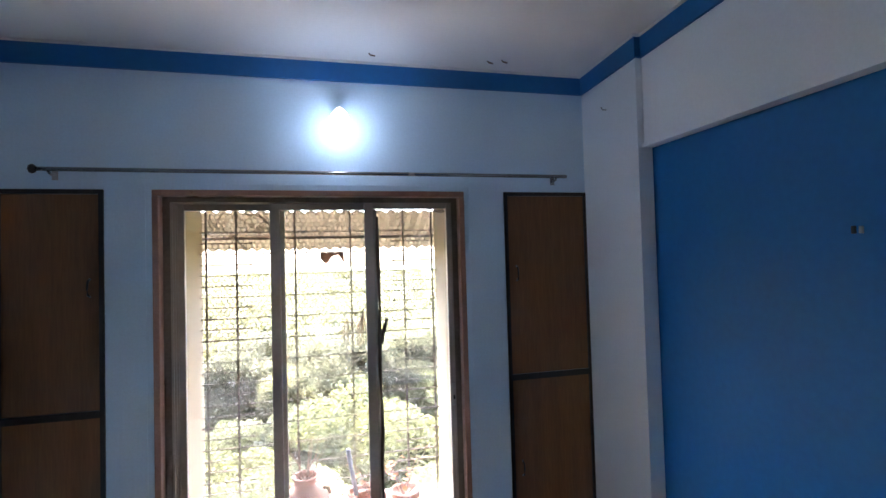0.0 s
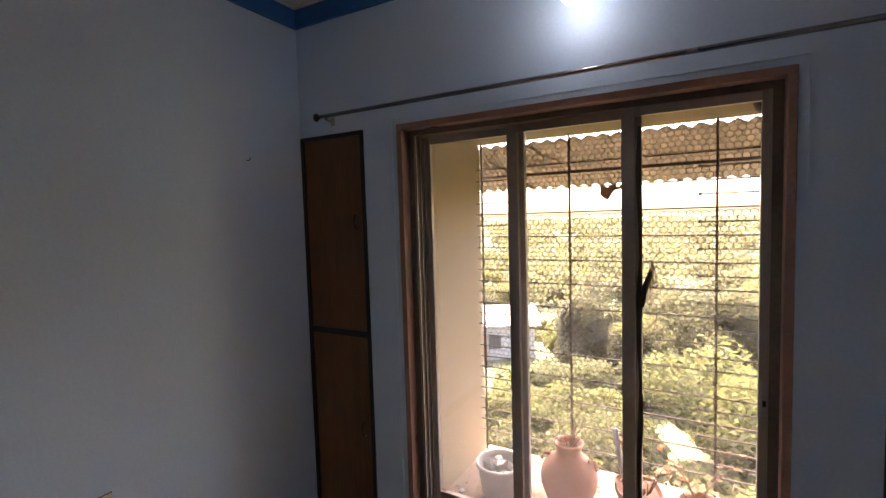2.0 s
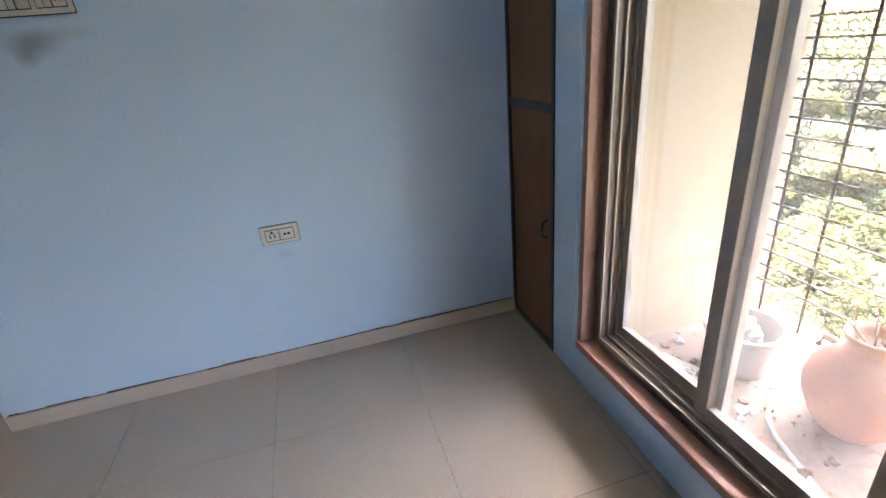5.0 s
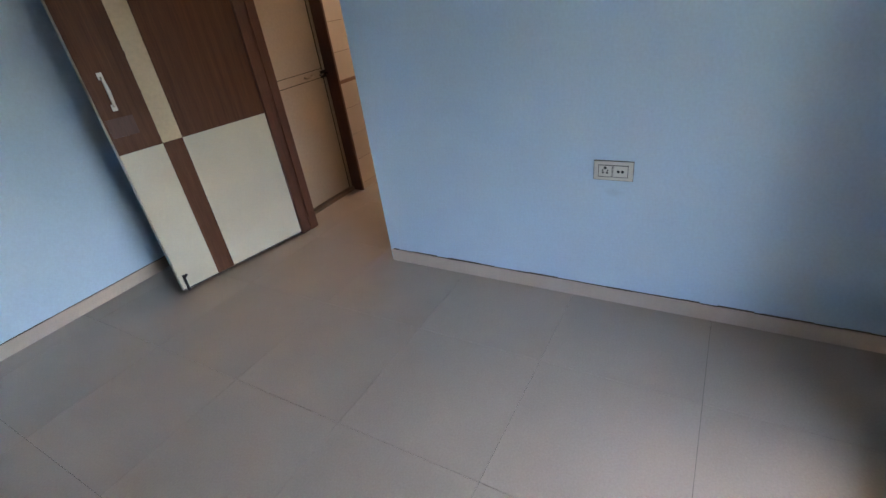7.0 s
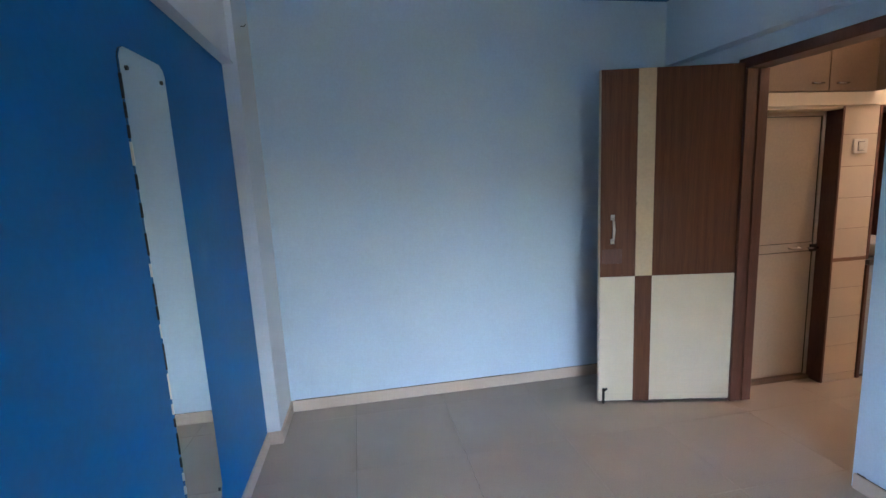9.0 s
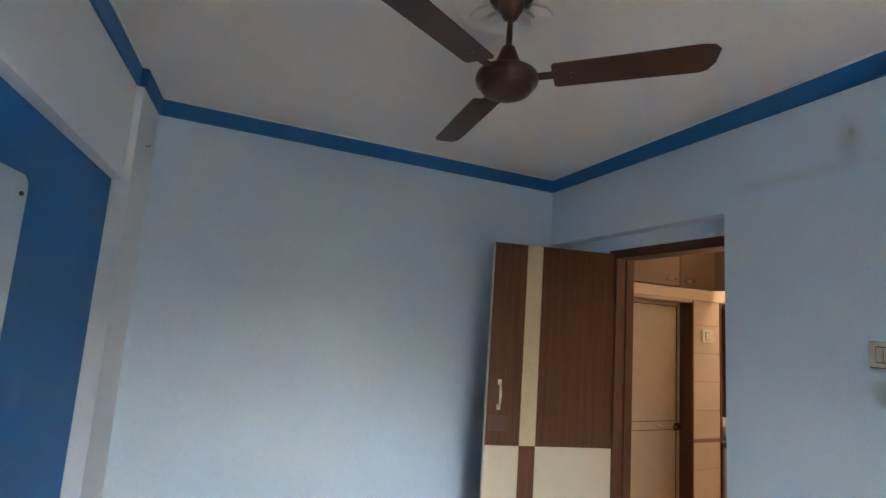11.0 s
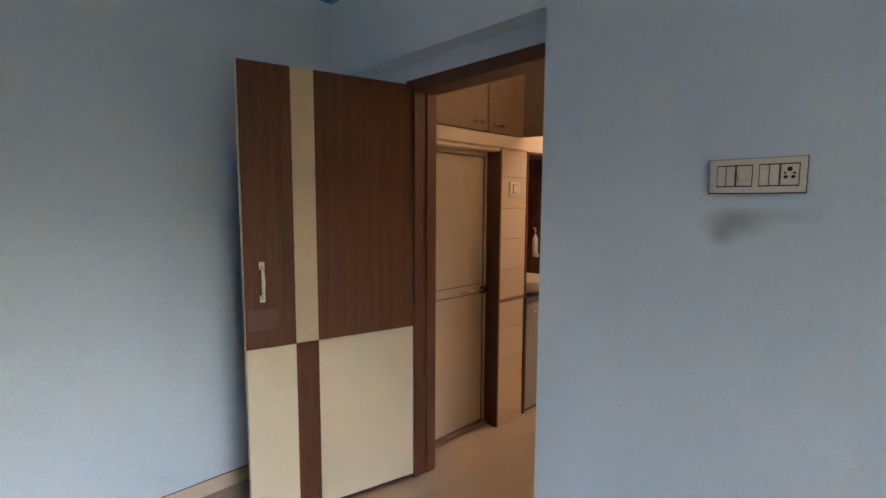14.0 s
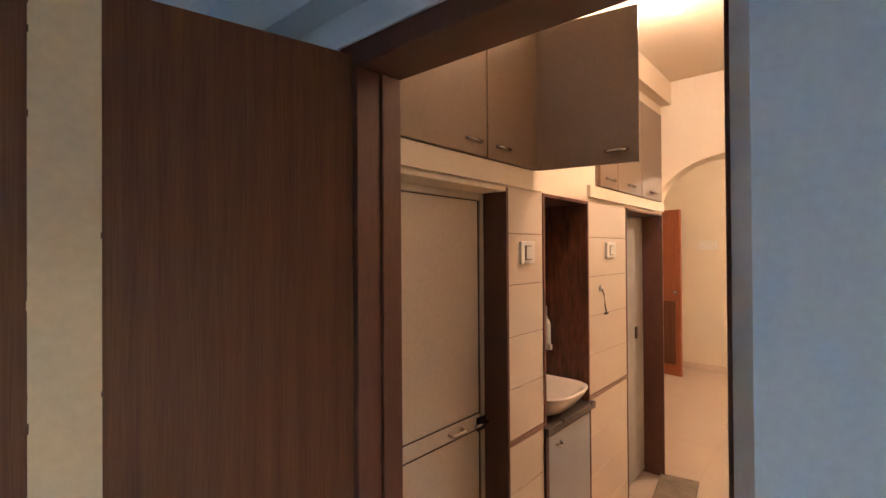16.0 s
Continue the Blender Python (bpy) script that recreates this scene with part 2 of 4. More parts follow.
# ---- building helpers ----
def box(bm, x0, x1, y0, y1, z0, z1, bev=0.0, m=None):
    v = [bm.verts.new((x, y, z)) for z in (z0, z1) for y in (y0, y1) for x in (x0, x1)]
    f = [bm.faces.new([v[i] for i in q]) for q in ((0, 2, 3, 1), (4, 5, 7, 6), (0, 1, 5, 4), (2, 6, 7, 3), (0, 4, 6, 2), (1, 3, 7, 5))]
    if bev:
        bmesh.ops.bevel(bm, geom=list({e for q in f for e in q.edges}), offset=bev, segments=2, profile=0.5, affect="EDGES", clamp_overlap=True)
    if m is not None:
        bmesh.ops.transform(bm, matrix=m, verts=v if not bev else bm.verts[:])
    return bm


def boxes(*rows, bev=0.0):
    bm = bmesh.new()
    for r in rows:
        one = bmesh.new()
        box(one, *r, bev=bev)
        me = bpy.data.meshes.new("tmp")
        one.to_mesh(me)
        one.free()
        bm.from_mesh(me)
        bpy.data.meshes.remove(me)
    return bm


def link(name, bm, material, parent=None, smooth=False):
    me = bpy.data.meshes.new(name)
    bmesh.ops.recalc_face_normals(bm, faces=bm.faces)
    bm.to_mesh(me)
    bm.free()
    me.materials.append(material)
    if smooth:
        for p in me.polygons:
            p.use_smooth = True
    ob = new(name, me)
    if parent:
        ob.parent = parent
    return ob


def part(name, bm, material, parent, label="", smooth=False):
    return tagged(link(name, bm, material, parent, smooth), label=label)


def structure(name, bm, material, label="", category=""):
    return tagged(link(name, bm, material), label=label, category=category or name.split("_")[0], kind="structure")


def thing(name, m, label, category, group=""):
    ob = new(name)
    ob.matrix_basis = m
    ob.empty_display_size = 0.05
    return tagged(ob, label=label, category=category, group=group)


def lathe(profile, seg=32, bm=None, at=(0, 0, 0)):
    """Solid of revolution round z from (radius, height) pairs."""
    bm = bm or bmesh.new()
    rings = [[bm.verts.new((at[0] + max(r, 1e-4) * math.cos(2 * math.pi * i / seg), at[1] + max(r, 1e-4) * math.sin(2 * math.pi * i / seg), at[2] + z)) for i in range(seg)] for r, z in profile]
    for a, b in zip(rings, rings[1:]):
        for i in range(seg):
            bm.faces.new((a[i], a[(i + 1) % seg], b[(i + 1) % seg], b[i]))
    bm.faces.new(rings[0][::-1])
    bm.faces.new(rings[-1])
    return bm


def tube(points, r, seg=8, bm=None):
    """A round bar through points; r is one radius or one for each point."""
    bm = bm or bmesh.new()
    pts = [Vector(p) for p in points]
    rs = r if isinstance(r, (list, tuple)) else [r] * len(pts)
    rings = []
    for i, p in enumerate(pts):
        d = (pts[min(i + 1, len(pts) - 1)] - pts[max(i - 1, 0)]).normalized()
        a = d.orthogonal().normalized() if abs(d.z) > 0.9 else d.cross(Vector((0, 0, 1))).normalized()
        b = d.cross(a)
        rings.append([bm.verts.new(p + rs[i] * (a * math.cos(2 * math.pi * k / seg) + b * math.sin(2 * math.pi * k / seg))) for k in range(seg)])
    for a, b in zip(rings, rings[1:]):
        for k in range(seg):
            bm.faces.new((a[k], a[(k + 1) % seg], b[(k + 1) % seg], b[k]))
    bm.faces.new(rings[0][::-1])
    bm.faces.new(rings[-1])
    return bm


def prism(outline, lo, hi, place):
    """Extrudes a closed outline of (u, v); place maps (u, v, w) to metres."""
    bm = bmesh.new()
    a = [bm.verts.new(place(u, v, lo)) for u, v in outline]
    b = [bm.verts.new(place(u, v, hi)) for u, v in outline]
    bm.faces.new(a[::-1])
    bm.faces.new(b)
    for i in range(len(a)):
        j = (i + 1) % len(a)
        bm.faces.new((a[i], a[j], b[j], b[i]))
    return bm


# ---- large structure: the bedroom ----
H, S = 2.715, -3.75                     # ceiling, south wall
PH = 2.76                               # passage ceiling


def ex(y, off=0.0, z=0.0):
    """The east side's line, a little out of square and leaning outwards towards the south."""
    return 2.80 + 0.0293 * y + 0.014 * z * y / S + off


W0, W1, WZ0, WZ1 = 0.605, 2.090, 0.160, 2.062      # window opening
structure("wall_north", boxes((-0.20, 3.1, 0.0, 0.22, WZ1, 3.0), (0.412, W0, 0.0, 0.22, 0, WZ1), (W1, 2.312, 0.0, 0.22, 0, WZ1), (W0, W1, 0.0, 0.22, -0.3, WZ0),
                              (-0.20, 0.412, 0.19, 0.22, 0, WZ1), (2.312, 3.1, 0.19, 0.22, 0, WZ1), (-0.20, -0.002, 0.0, 0.19, 0, WZ1), (2.806, 3.1, 0.0, 0.19, 0, WZ1)),
          m_wall, "light blue painted window wall", "wall")
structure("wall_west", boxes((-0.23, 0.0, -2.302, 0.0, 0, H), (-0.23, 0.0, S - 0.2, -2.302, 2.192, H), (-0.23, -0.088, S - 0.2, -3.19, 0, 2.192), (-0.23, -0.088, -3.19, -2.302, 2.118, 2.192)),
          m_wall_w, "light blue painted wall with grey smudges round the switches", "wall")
bm = prism([(0.0, -2.302), (-0.088, -2.302), (-0.088, -2.337)], 0, 2.192, lambda u, v, w: (u, v, w))
structure("trim_door_splay", bm, m_wall, "light blue splayed plaster reveal of the doorway", "trim")
structure("wall_south", boxes((-0.088, 3.1, S - 0.2, S, 0, H)), m_wall, "light blue painted plain wall", "wall")


def east(y0, y1, off, z0, z1, top1=None):
    """A block of the east wall from its face to the outside; top1 lets its top slope."""
    bm = bmesh.new()
    t1 = z1 if top1 is None else top1
    v = [bm.verts.new(p) for p in ((ex(y0, off, z0), y0, z0), (3.1, y0, z0), (3.1, y1, z0), (ex(y1, off, z0), y1, z0), (ex(y0, off, z1), y0, z1), (3.1, y0, z1), (3.1, y1, t1), (ex(y1, off, t1), y1, t1))]
    for q in ((0, 1, 2, 3), (4, 7, 6, 5), (0, 4, 5, 1), (1, 5, 6, 2), (2, 6, 7, 3), (3, 7, 4, 0)):
        bm.faces.new([v[i] for i in q])
    return bm


def beam_block(y0, y1, off, z0, z0b, z1):
    bm = bmesh.new()
    v = [bm.verts.new(p) for p in ((ex(y0, off, z0), y0, z0), (3.1, y0, z0), (3.1, y1, z0b), (ex(y1, off, z0b), y1, z0b), (ex(y0, off, z1), y0, z1), (3.1, y0, z1), (3.1, y1, z1), (ex(y1, off, z1), y1, z1))]
    for q in ((0, 1, 2, 3), (4, 7, 6, 5), (0, 4, 5, 1), (1, 5, 6, 2), (2, 6, 7, 3), (3, 7, 4, 0)):
        bm.faces.new([v[i] for i in q])
    return bm


PN, PS = -0.50, -3.375                  # edges of the two pillars
LN, LS = 2.205, 2.132                   # the beam's lower edge, north and south
structure("wall_east_pillar_north", east(0.0, PN, 0.0, 0, H), m_pale, "pale blue-white corner pillar", "pillar")
structure("wall_east_pillar_south", east(PS, S, 0.0, 0, H), m_pale, "pale blue-white corner pillar", "pillar")
structure("wall_east_beam", beam_block(PN, PS, 0.032, LN, LS, H), m_pale, "pale blue-white beam over the blue panel", "beam")
structure("wall_east", east(PN, PS, 0.075, 0, LN, LS), m_panel, "strong blue painted recessed wall panel", "wall")
bm = bmesh.new()
va = [bm.verts.new(p) for p in ((ex(PN, 0.020, LN), PN, LN - 0.010), (ex(PS, 0.020, LS), PS, LS - 0.010), (ex(PS, 0.020, LS), PS, LS + 0.004), (ex(PN, 0.020, LN), PN, LN + 0.004))]
vb = [bm.verts.new(p) for p in ((ex(PN, 0.074, LN), PN, LN - 0.010), (ex(PS, 0.074, LS), PS, LS - 0.010), (ex(PS, 0.074, LS), PS, LS + 0.004), (ex(PN, 0.074, LN), PN, LN + 0.004))]
bm.faces.new(va)
bm.faces.new(vb[::-1])
for i in range(4):
    bm.faces.new((va[i], vb[i], vb[(i + 1) % 4], va[(i + 1) % 4]))
structure("trim_beam_lip", bm, m_pale, "thin plaster lip along the beam's lower edge", "trim")
structure("ceiling", boxes((-0.23, 3.1, S - 0.2, 0.22, H, H + 0.12)), m_ceil, "off-white painted ceiling", "ceiling")


def strip(path, z0, z1, t, inward):
    """A moulding along plan points; inward: +1 if the room lies on the left of the way."""
    bm = bmesh.new()
    n = len(path)
    inner = []
    for i in range(n):
        p = Vector(path[i])
        d0 = (p - Vector(path[i - 1])).normalized() if i else None
        d1 = (Vector(path[i + 1]) - p).normalized() if i < n - 1 else None
        n0, n1 = [Vector((-d.y, d.x)) * inward if d else None for d in (d0, d1)]
        if n0 is None or n1 is None:
            inner.append(p + (n1 or n0) * t)
        else:
            k = 1 + n0.dot(n1)
            inner.append(p + (n0 + n1) * (t / k))
    ring = []
    for p, q in zip(path, inner):
        ring.append([bm.verts.new((*p, z0)), bm.verts.new((q.x, q.y, z0)), bm.verts.new((q.x, q.y, z1)), bm.verts.new((*p, z1))])
    for a, b in zip(ring, ring[1:]):
        for k in range(4):
            bm.faces.new((a[k], b[k], b[(k + 1) % 4], a[(k + 1) % 4]))
    bm.faces.new(ring[0])
    bm.faces.new(ring[-1][::-1])
    return bm


loop = [(0.001, -0.001), (ex(0) - 0.001, -0.001), (ex(PN, 0, H), PN - 0.001), (ex(PN, 0.031, H), PN - 0.001), (ex(PS, 0.031, H), PS + 0.001), (ex(PS, 0, H), PS + 0.001), (ex(S, 0, H), S + 0.001), (0.001, S + 0.001), (0.001, -0.001)]
structure("trim_cornice", strip(loop, 2.611, 2.7045, 0.014, -1), m_blue, "strong blue cornice band under the ceiling", "cornice")
structure("trim_cornice_edge", strip(loop, 2.7045, 2.7145, 0.021, -1), m_ceil, "thin white edge over the blue cornice", "cornice")
structure("baseboard_west", strip([(0.0, -0.001), (0.0, -2.290)], 0.0, 0.072, 0.011, 1), m_skirt, "beige tile skirting with chipped top edge", "baseboard")
structure("baseboard_south", strip([(-0.088, S), (ex(S), S)], 0.0, 0.075, 0.011, 1), m_skirt, "beige tile skirting", "baseboard")
structure("baseboard_pillar", strip([(ex(S), S + 0.012), (ex(PS), PS), (ex(PS, 0.0749), PS)], 0.0, 0.075, 0.011, 1), m_skirt, "beige tile skirting round the pillar", "baseboard")
structure("baseboard_east", strip([(ex(PS, 0.075), PS + 0.012), (ex(PN, 0.075), PN)], 0.0, 0.075, 0.011, 1), m_skirt, "beige tile skirting under the blue panel", "baseboard")

random.seed(19)
ragged, ragged_s = bmesh.new(), bmesh.new()
u = 0.02
while u < 2.27:
    l = random.uniform(0.02, 0.14)
    box(ragged, 0.0004, random.uniform(0.002, 0.008), -min(u + l, 2.28), -u, 0.0721, 0.0722 + random.choice((0.0015, 0.0025, 0.004, 0.006)))
    u += l
u = -0.08
while u < 2.62:
    l = random.uniform(0.05, 0.25)
    box(ragged_s, u, min(u + l, 2.66), S + 0.0004, S + random.uniform(0.003, 0.007), 0.0751, 0.0752 + random.choice((0.001, 0.0018, 0.003)))
    u += l
structure("trim_skirting_line", ragged, m_joint, "ragged grimy gap above the skirting", "trim")
structure("trim_skirting_line_south", ragged_s, m_joint, "grimy gap above the skirting", "trim")

# ---- passage and hall beyond the door ----
PY = -3.19
structure("wall_passage_south", boxes(
    (-0.862, -0.23, -3.45, PY - 0.004, 1.828, PH), (-0.26, -0.231, -3.45, PY - 0.004, 0, 1.828),
    (-1.132, -0.862, -3.45, PY - 0.006, 0, PH), (-1.600, -1.132, -3.62, PY - 0.006, 1.835, PH), (-1.600, -1.132, -3.62, -3.56, 0, 1.835),
    (-2.130, -1.600, -3.62, PY - 0.006, 0, PH), (-2.860, -2.130, -3.62, PY - 0.004, 1.84, PH), (-1.16, -1.132, -3.56, -3.45, 0, 1.835), (-0.862, -0.26, -3.45, -3.335, 0, 1.828), (-2.860, -2.130, -3.62, -3.365, 0, 1.84)), m_pwall, "warm cream passage wall", "wall")
structure("wall_passage_north", boxes((-3.0, -0.23, -2.12, -2.0, 0, PH)), m_pwall, "warm cream passage wall", "wall")
structure("ceiling_passage", boxes((-3.0, -0.23, -3.62, -2.0, PH, PH + 0.1)), m_pwall, "warm cream passage ceiling", "ceiling")
structure("trim_passage_beam", boxes((-2.86, -1.10, PY - 0.003, -3.125, 2.60, PH - 0.001)), m_pwall, "cream beam along the passage wall", "beam")
arc = [(-2.75 - 0.48 * math.cos(a), 1.87 + 0.35 * math.sin(a)) for a in [math.pi * i / 24 for i in range(25)]]
bm = bmesh.new()
for (ya, za), (yb, zb) in zip(arc, arc[1:]):
    q = [(ya, za), (yb, zb), (yb, PH), (ya, PH)]
    a = [bm.verts.new((-2.86, y, z)) for y, z in q]
    b = [bm.verts.new((-3.0, y, z)) for y, z in q]
    bm.faces.new(a)
    bm.faces.new(b[::-1])
    bm.faces.new((a[0], b[0], b[1], a[1]))
me = bpy.data.meshes.new("tmp")
side = boxes((-3.0, -2.86, -4.9, -3.23, 0, PH), (-3.0, -2.86, -2.27, -1.3, 0, PH))
side.to_mesh(me)
side.free()
bm.from_mesh(me)
structure("wall_arch", bm, m_pwall, "warm cream wall with an arched opening", "wall")
structure("wall_hall_west", boxes((-6.5, -6.3, -4.9, -1.3, 0, PH)), m_pwall, "cream far wall of the hall", "wall")
structure("wall_hall_south", boxes((-6.5, -3.0, -5.05, -4.9, 0, PH)), m_pwall, "cream hall wall", "wall")
structure("wall_hall_north", boxes((-6.5, -3.0, -1.3, -1.15, 0, PH)), m_pwall, "cream hall wall", "wall")
structure("ceiling_hall", boxes((-6.5, -3.0, -5.05, -1.15, PH, PH + 0.1)), m_pwall, "cream hall ceiling", "ceiling")
structure("baseboard_hall", strip([(-6.3, -1.3), (-6.3, -4.9)], 0, 0.09, 0.012, 1), m_skirt, "beige skirting in the hall", "baseboard")
structure("baseboard_arch", strip([(-3.0, -3.23), (-2.86, -3.23)], 0, 0.08, 0.008, 1), m_skirt, "beige skirting at the arch", "baseboard")
floor = structure("floor", boxes((-6.5, 3.1, -5.05, 0.02, -0.20, -0.0035)), m_joint, "beige vitrified floor tiles with thin dark joints", "floor")

# ---- doorway of the bedroom ----
JX0, JX1 = -0.232, -0.086
door_frame = thing("door_frame", pose(0, 0, 0), "dark brown painted wooden door frame", "door frame")
part("jamb", boxes((JX0, JX1, -3.192, -3.125, 0, 2.045), bev=0.004), m_frame, door_frame)
part("jamb", boxes((JX0, JX1, -2.343, -2.3025, 0, 2.045), bev=0.004), m_frame, door_frame)
part("head", boxes((JX0, JX1, -3.192, -2.3025, 2.0455, 2.1175), bev=0.004), m_frame, door_frame)
part("stop_bead", boxes((JX0 + 0.004, JX0 + 0.07, -3.124, -3.116, 0, 2.044), bev=0.003), m_frame, door_frame)
part("bead", boxes((JX1 + 0.0005, JX1 + 0.010, -3.192, -2.338, 2.100, 2.1175), bev=0.003), m_wall, door_frame, "blue painted plaster bead")

LEAF = math.degrees(math.atan2(-0.181, 0.826))
LW, LH0, LH1, LM = 0.848, 0.014, 2.076, 0.841
door = thing("door_1", pose(-0.113, -3.137, 0, 0, 0, LEAF), "open brown and cream laminate bedroom door", "door")
part("leaf_core", boxes((0, LW, -0.036, -0.003, LH0, LH1), bev=0.002), m_brown, door)
part("lipping", boxes((LW + 0.0005, LW + 0.004, -0.036, -0.001, LH0, LH1), bev=0.001), m_cream, door, "pale worn edge lipping")
for nm, u0, u1, z0, z1, mm in (("brown_panel", 0.0, 0.5285, LM + 0.001, LH1, m_brown), ("cream_strip", 0.5295, 0.6325, LM + 0.001, LH1, m_cream2), ("brown_panel", 0.6335, LW, LM + 0.001, LH1, m_brown),
                              ("cream_panel", 0.0, 0.5285, LH0, LM - 0.001, m_cream), ("brown_strip", 0.5295, 0.6325, LH0, LM - 0.001, m_brown), ("cream_panel", 0.6335, LW, LH0, LM - 0.001, m_cream)):
    part(nm, boxes((u0, u1, -0.0028, 0.0006, z0, z1), bev=0.0008), mm, door)
handle = part("handle", tube([(0.775, 0.004, 1.205), (0.775, 0.024, 1.19), (0.775, 0.034, 1.14), (0.775, 0.024, 1.085), (0.775, 0.004, 1.07)], [0.006, 0.007, 0.009, 0.007, 0.006], 10), m_handle, door, "white enamelled pull handle", True)
part("handle_plate", boxes((0.763, 0.787, 0.0008, 0.005, 1.195, 1.228), bev=0.002), m_handle, handle)
part("handle_plate", boxes((0.763, 0.787, 0.0008, 0.005, 1.048, 1.080), bev=0.002), m_handle, handle)
part("lock_cover", boxes((0.715, 0.838, 0.0008, 0.0035, 0.925, 1.015), bev=0.001), m_frame, door, "brown patch over the old lock")
random.seed(23)
for i in range(11):
    cz, cu = random.uniform(0.9, 2.05), random.choice((0.5290, 0.6330))
    part("edge_chip", boxes((cu - random.uniform(0.001, 0.003), cu + random.uniform(0.0005, 0.0025), 0.0007, 0.0011, cz, cz + random.uniform(0.004, 0.02))), random.choice((m_frame, m_frame, m_cream2)), door)
for x0, x1 in ((0.002, 0.5285), (0.6335, LW)):
    part("worn_edge", boxes((x0, x1, 0.0007, 0.0010, LH0, LH0 + 0.006)), m_seam, door, "grimy lower edge")
bolt = part("tower_bolt", tube([(0.822, 0.008, 0.008), (0.822, 0.010, 0.11)], 0.008, 8), m_cupf, door, "blackened tower bolt")
part("bolt_knob", tube([(0.822, 0.010, 0.092), (0.806, 0.022, 0.112)], 0.008, 8), m_cupf, bolt)
for z in (0.25, 1.05, 1.85):
    part("hinge", tube([(-0.006, 0.004, z), (-0.006, 0.004, z + 0.09)], 0.006, 8), m_cupf, door)

# ---- window ----
window = thing("window_1", pose(0, 0, 0), "three-panel bronze aluminium sliding window in a stone surround", "window")
tagged(window, kind="structure")
part("surround", boxes((W0 + 0.0005, W0 + 0.028, -0.005, 0.175, WZ0 + 0.035, WZ1 - 0.0285), bev=0.003), m_stone, window, "pinkish brown stone jamb")
part("surround", boxes((W1 - 0.028, W1 - 0.0005, -0.005, 0.175, WZ0 + 0.035, WZ1 - 0.0285), bev=0.003), m_stone, window, "pinkish brown stone jamb")
part("surround", boxes((W0 + 0.0005, W1 - 0.0005, -0.005, 0.175, WZ1 - 0.028, WZ1 - 0.0005), bev=0.003), m_stone, window, "pinkish brown stone head")
part("window_sill", boxes((W0 + 0.0005, W1 - 0.0005, -0.012, 0.175, WZ0 + 0.0005, WZ0 + 0.0345), bev=0.004), m_stone, window, "polished pinkish stone sill")
A0, A1, AZ0, AZ1 = W0 + 0.0285, W1 - 0.0285, WZ0 + 0.035, WZ1 - 0.0285
part("window_frame", boxes((A0, A0 + 0.03, 0.05, 0.17, AZ0, AZ1), (A1 - 0.03, A1, 0.05, 0.17, AZ0, AZ1), (A0 + 0.03, A1 - 0.03, 0.05, 0.17, AZ0, AZ0 + 0.022), (A0 + 0.03, A1 - 0.03, 0.05, 0.17, AZ1 - 0.024, AZ1)), m_track, window, "dark multi-track window frame")
for y in (0.052, 0.088, 0.124, 0.160):
    part("track_rib", boxes((A0 + 0.0301, A0 + 0.040, y, y + 0.006, AZ0 + 0.022, AZ1 - 0.024), (A0 + 0.0301, A1 - 0.0301, y, y + 0.006, AZ0 + 0.0221, AZ0 + 0.036),
                           (A1 - 0.040, A1 - 0.0301, y, y + 0.006, AZ0 + 0.022, AZ1 - 0.024)), m_alu, window)


def sash(x0, x1, y, glassed=True):
    z0, z1 = AZ0 + 0.026, AZ1 - 0.018
    s = part("sash", boxes((x0, x0 + 0.046, y, y + 0.028, z0, z1), (x1 - 0.046, x1, y, y + 0.028, z0, z1), (x0 + 0.046, x1 - 0.046, y + 0.001, y + 0.027, z0, z0 + 0.05), (x0 + 0.046, x1 - 0.046, y + 0.001, y + 0.027, z1 - 0.038, z1), bev=0.002), m_alu, window)
    p = part("pane", boxes((x0 + 0.04, x1 - 0.04, y + 0.012, y + 0.016, z0 + 0.04, z1 - 0.03)), m_glass, s)
    p.visible_shadow = False
    return s


s1 = sash(A0 + 0.022, 1.168, 0.131)
s2 = sash(1.103, 1.636, 0.095)
s3 = sash(1.570, A1 - 0.012, 0.059)
part("latch", boxes((A1 - 0.052, A1 - 0.032, 0.047, 0.058, 0.93, 1.05), bev=0.002), m_grey, s3, "grey sash latch with a black keyhole")
part("keyhole", boxes((A1 - 0.047, A1 - 0.037, 0.0455, 0.0468, 0.965, 0.985)), m_hole, s3)
bar_p = [(1.635 + 0.004 * math.sin(i * 1.7), 0.043, 0.198 + i * 0.158) for i in range(12)]
stick = thing("bark_branch", pose(0, 0, 0), "rough dark bark-covered branch wedged beside the sash", "branch")
part("stem", tube(bar_p, [0.008 + 0.003 * math.sin(i * 2.1) for i in range(12)], 8), m_bark, stick, "", True)
part("twig", tube([(1.640, 0.043, 1.28), (1.653, 0.040, 1.35), (1.673, 0.038, 1.41)], [0.010, 0.011, 0.008], 7), m_bark, stick, "", True)
structure("trim_window_bead", boxes((W0 - 0.032, W0 - 0.026, -0.003, 0.001, 0.16, WZ1 + 0.03), (W1 + 0.026, W1 + 0.032, -0.003, 0.001, 0.16, WZ1 + 0.03), (W0 - 0.026, W1 + 0.026, -0.003, 0.001, WZ1 + 0.024, WZ1 + 0.030)), m_wall, "thin painted plaster bead round the window", "trim")

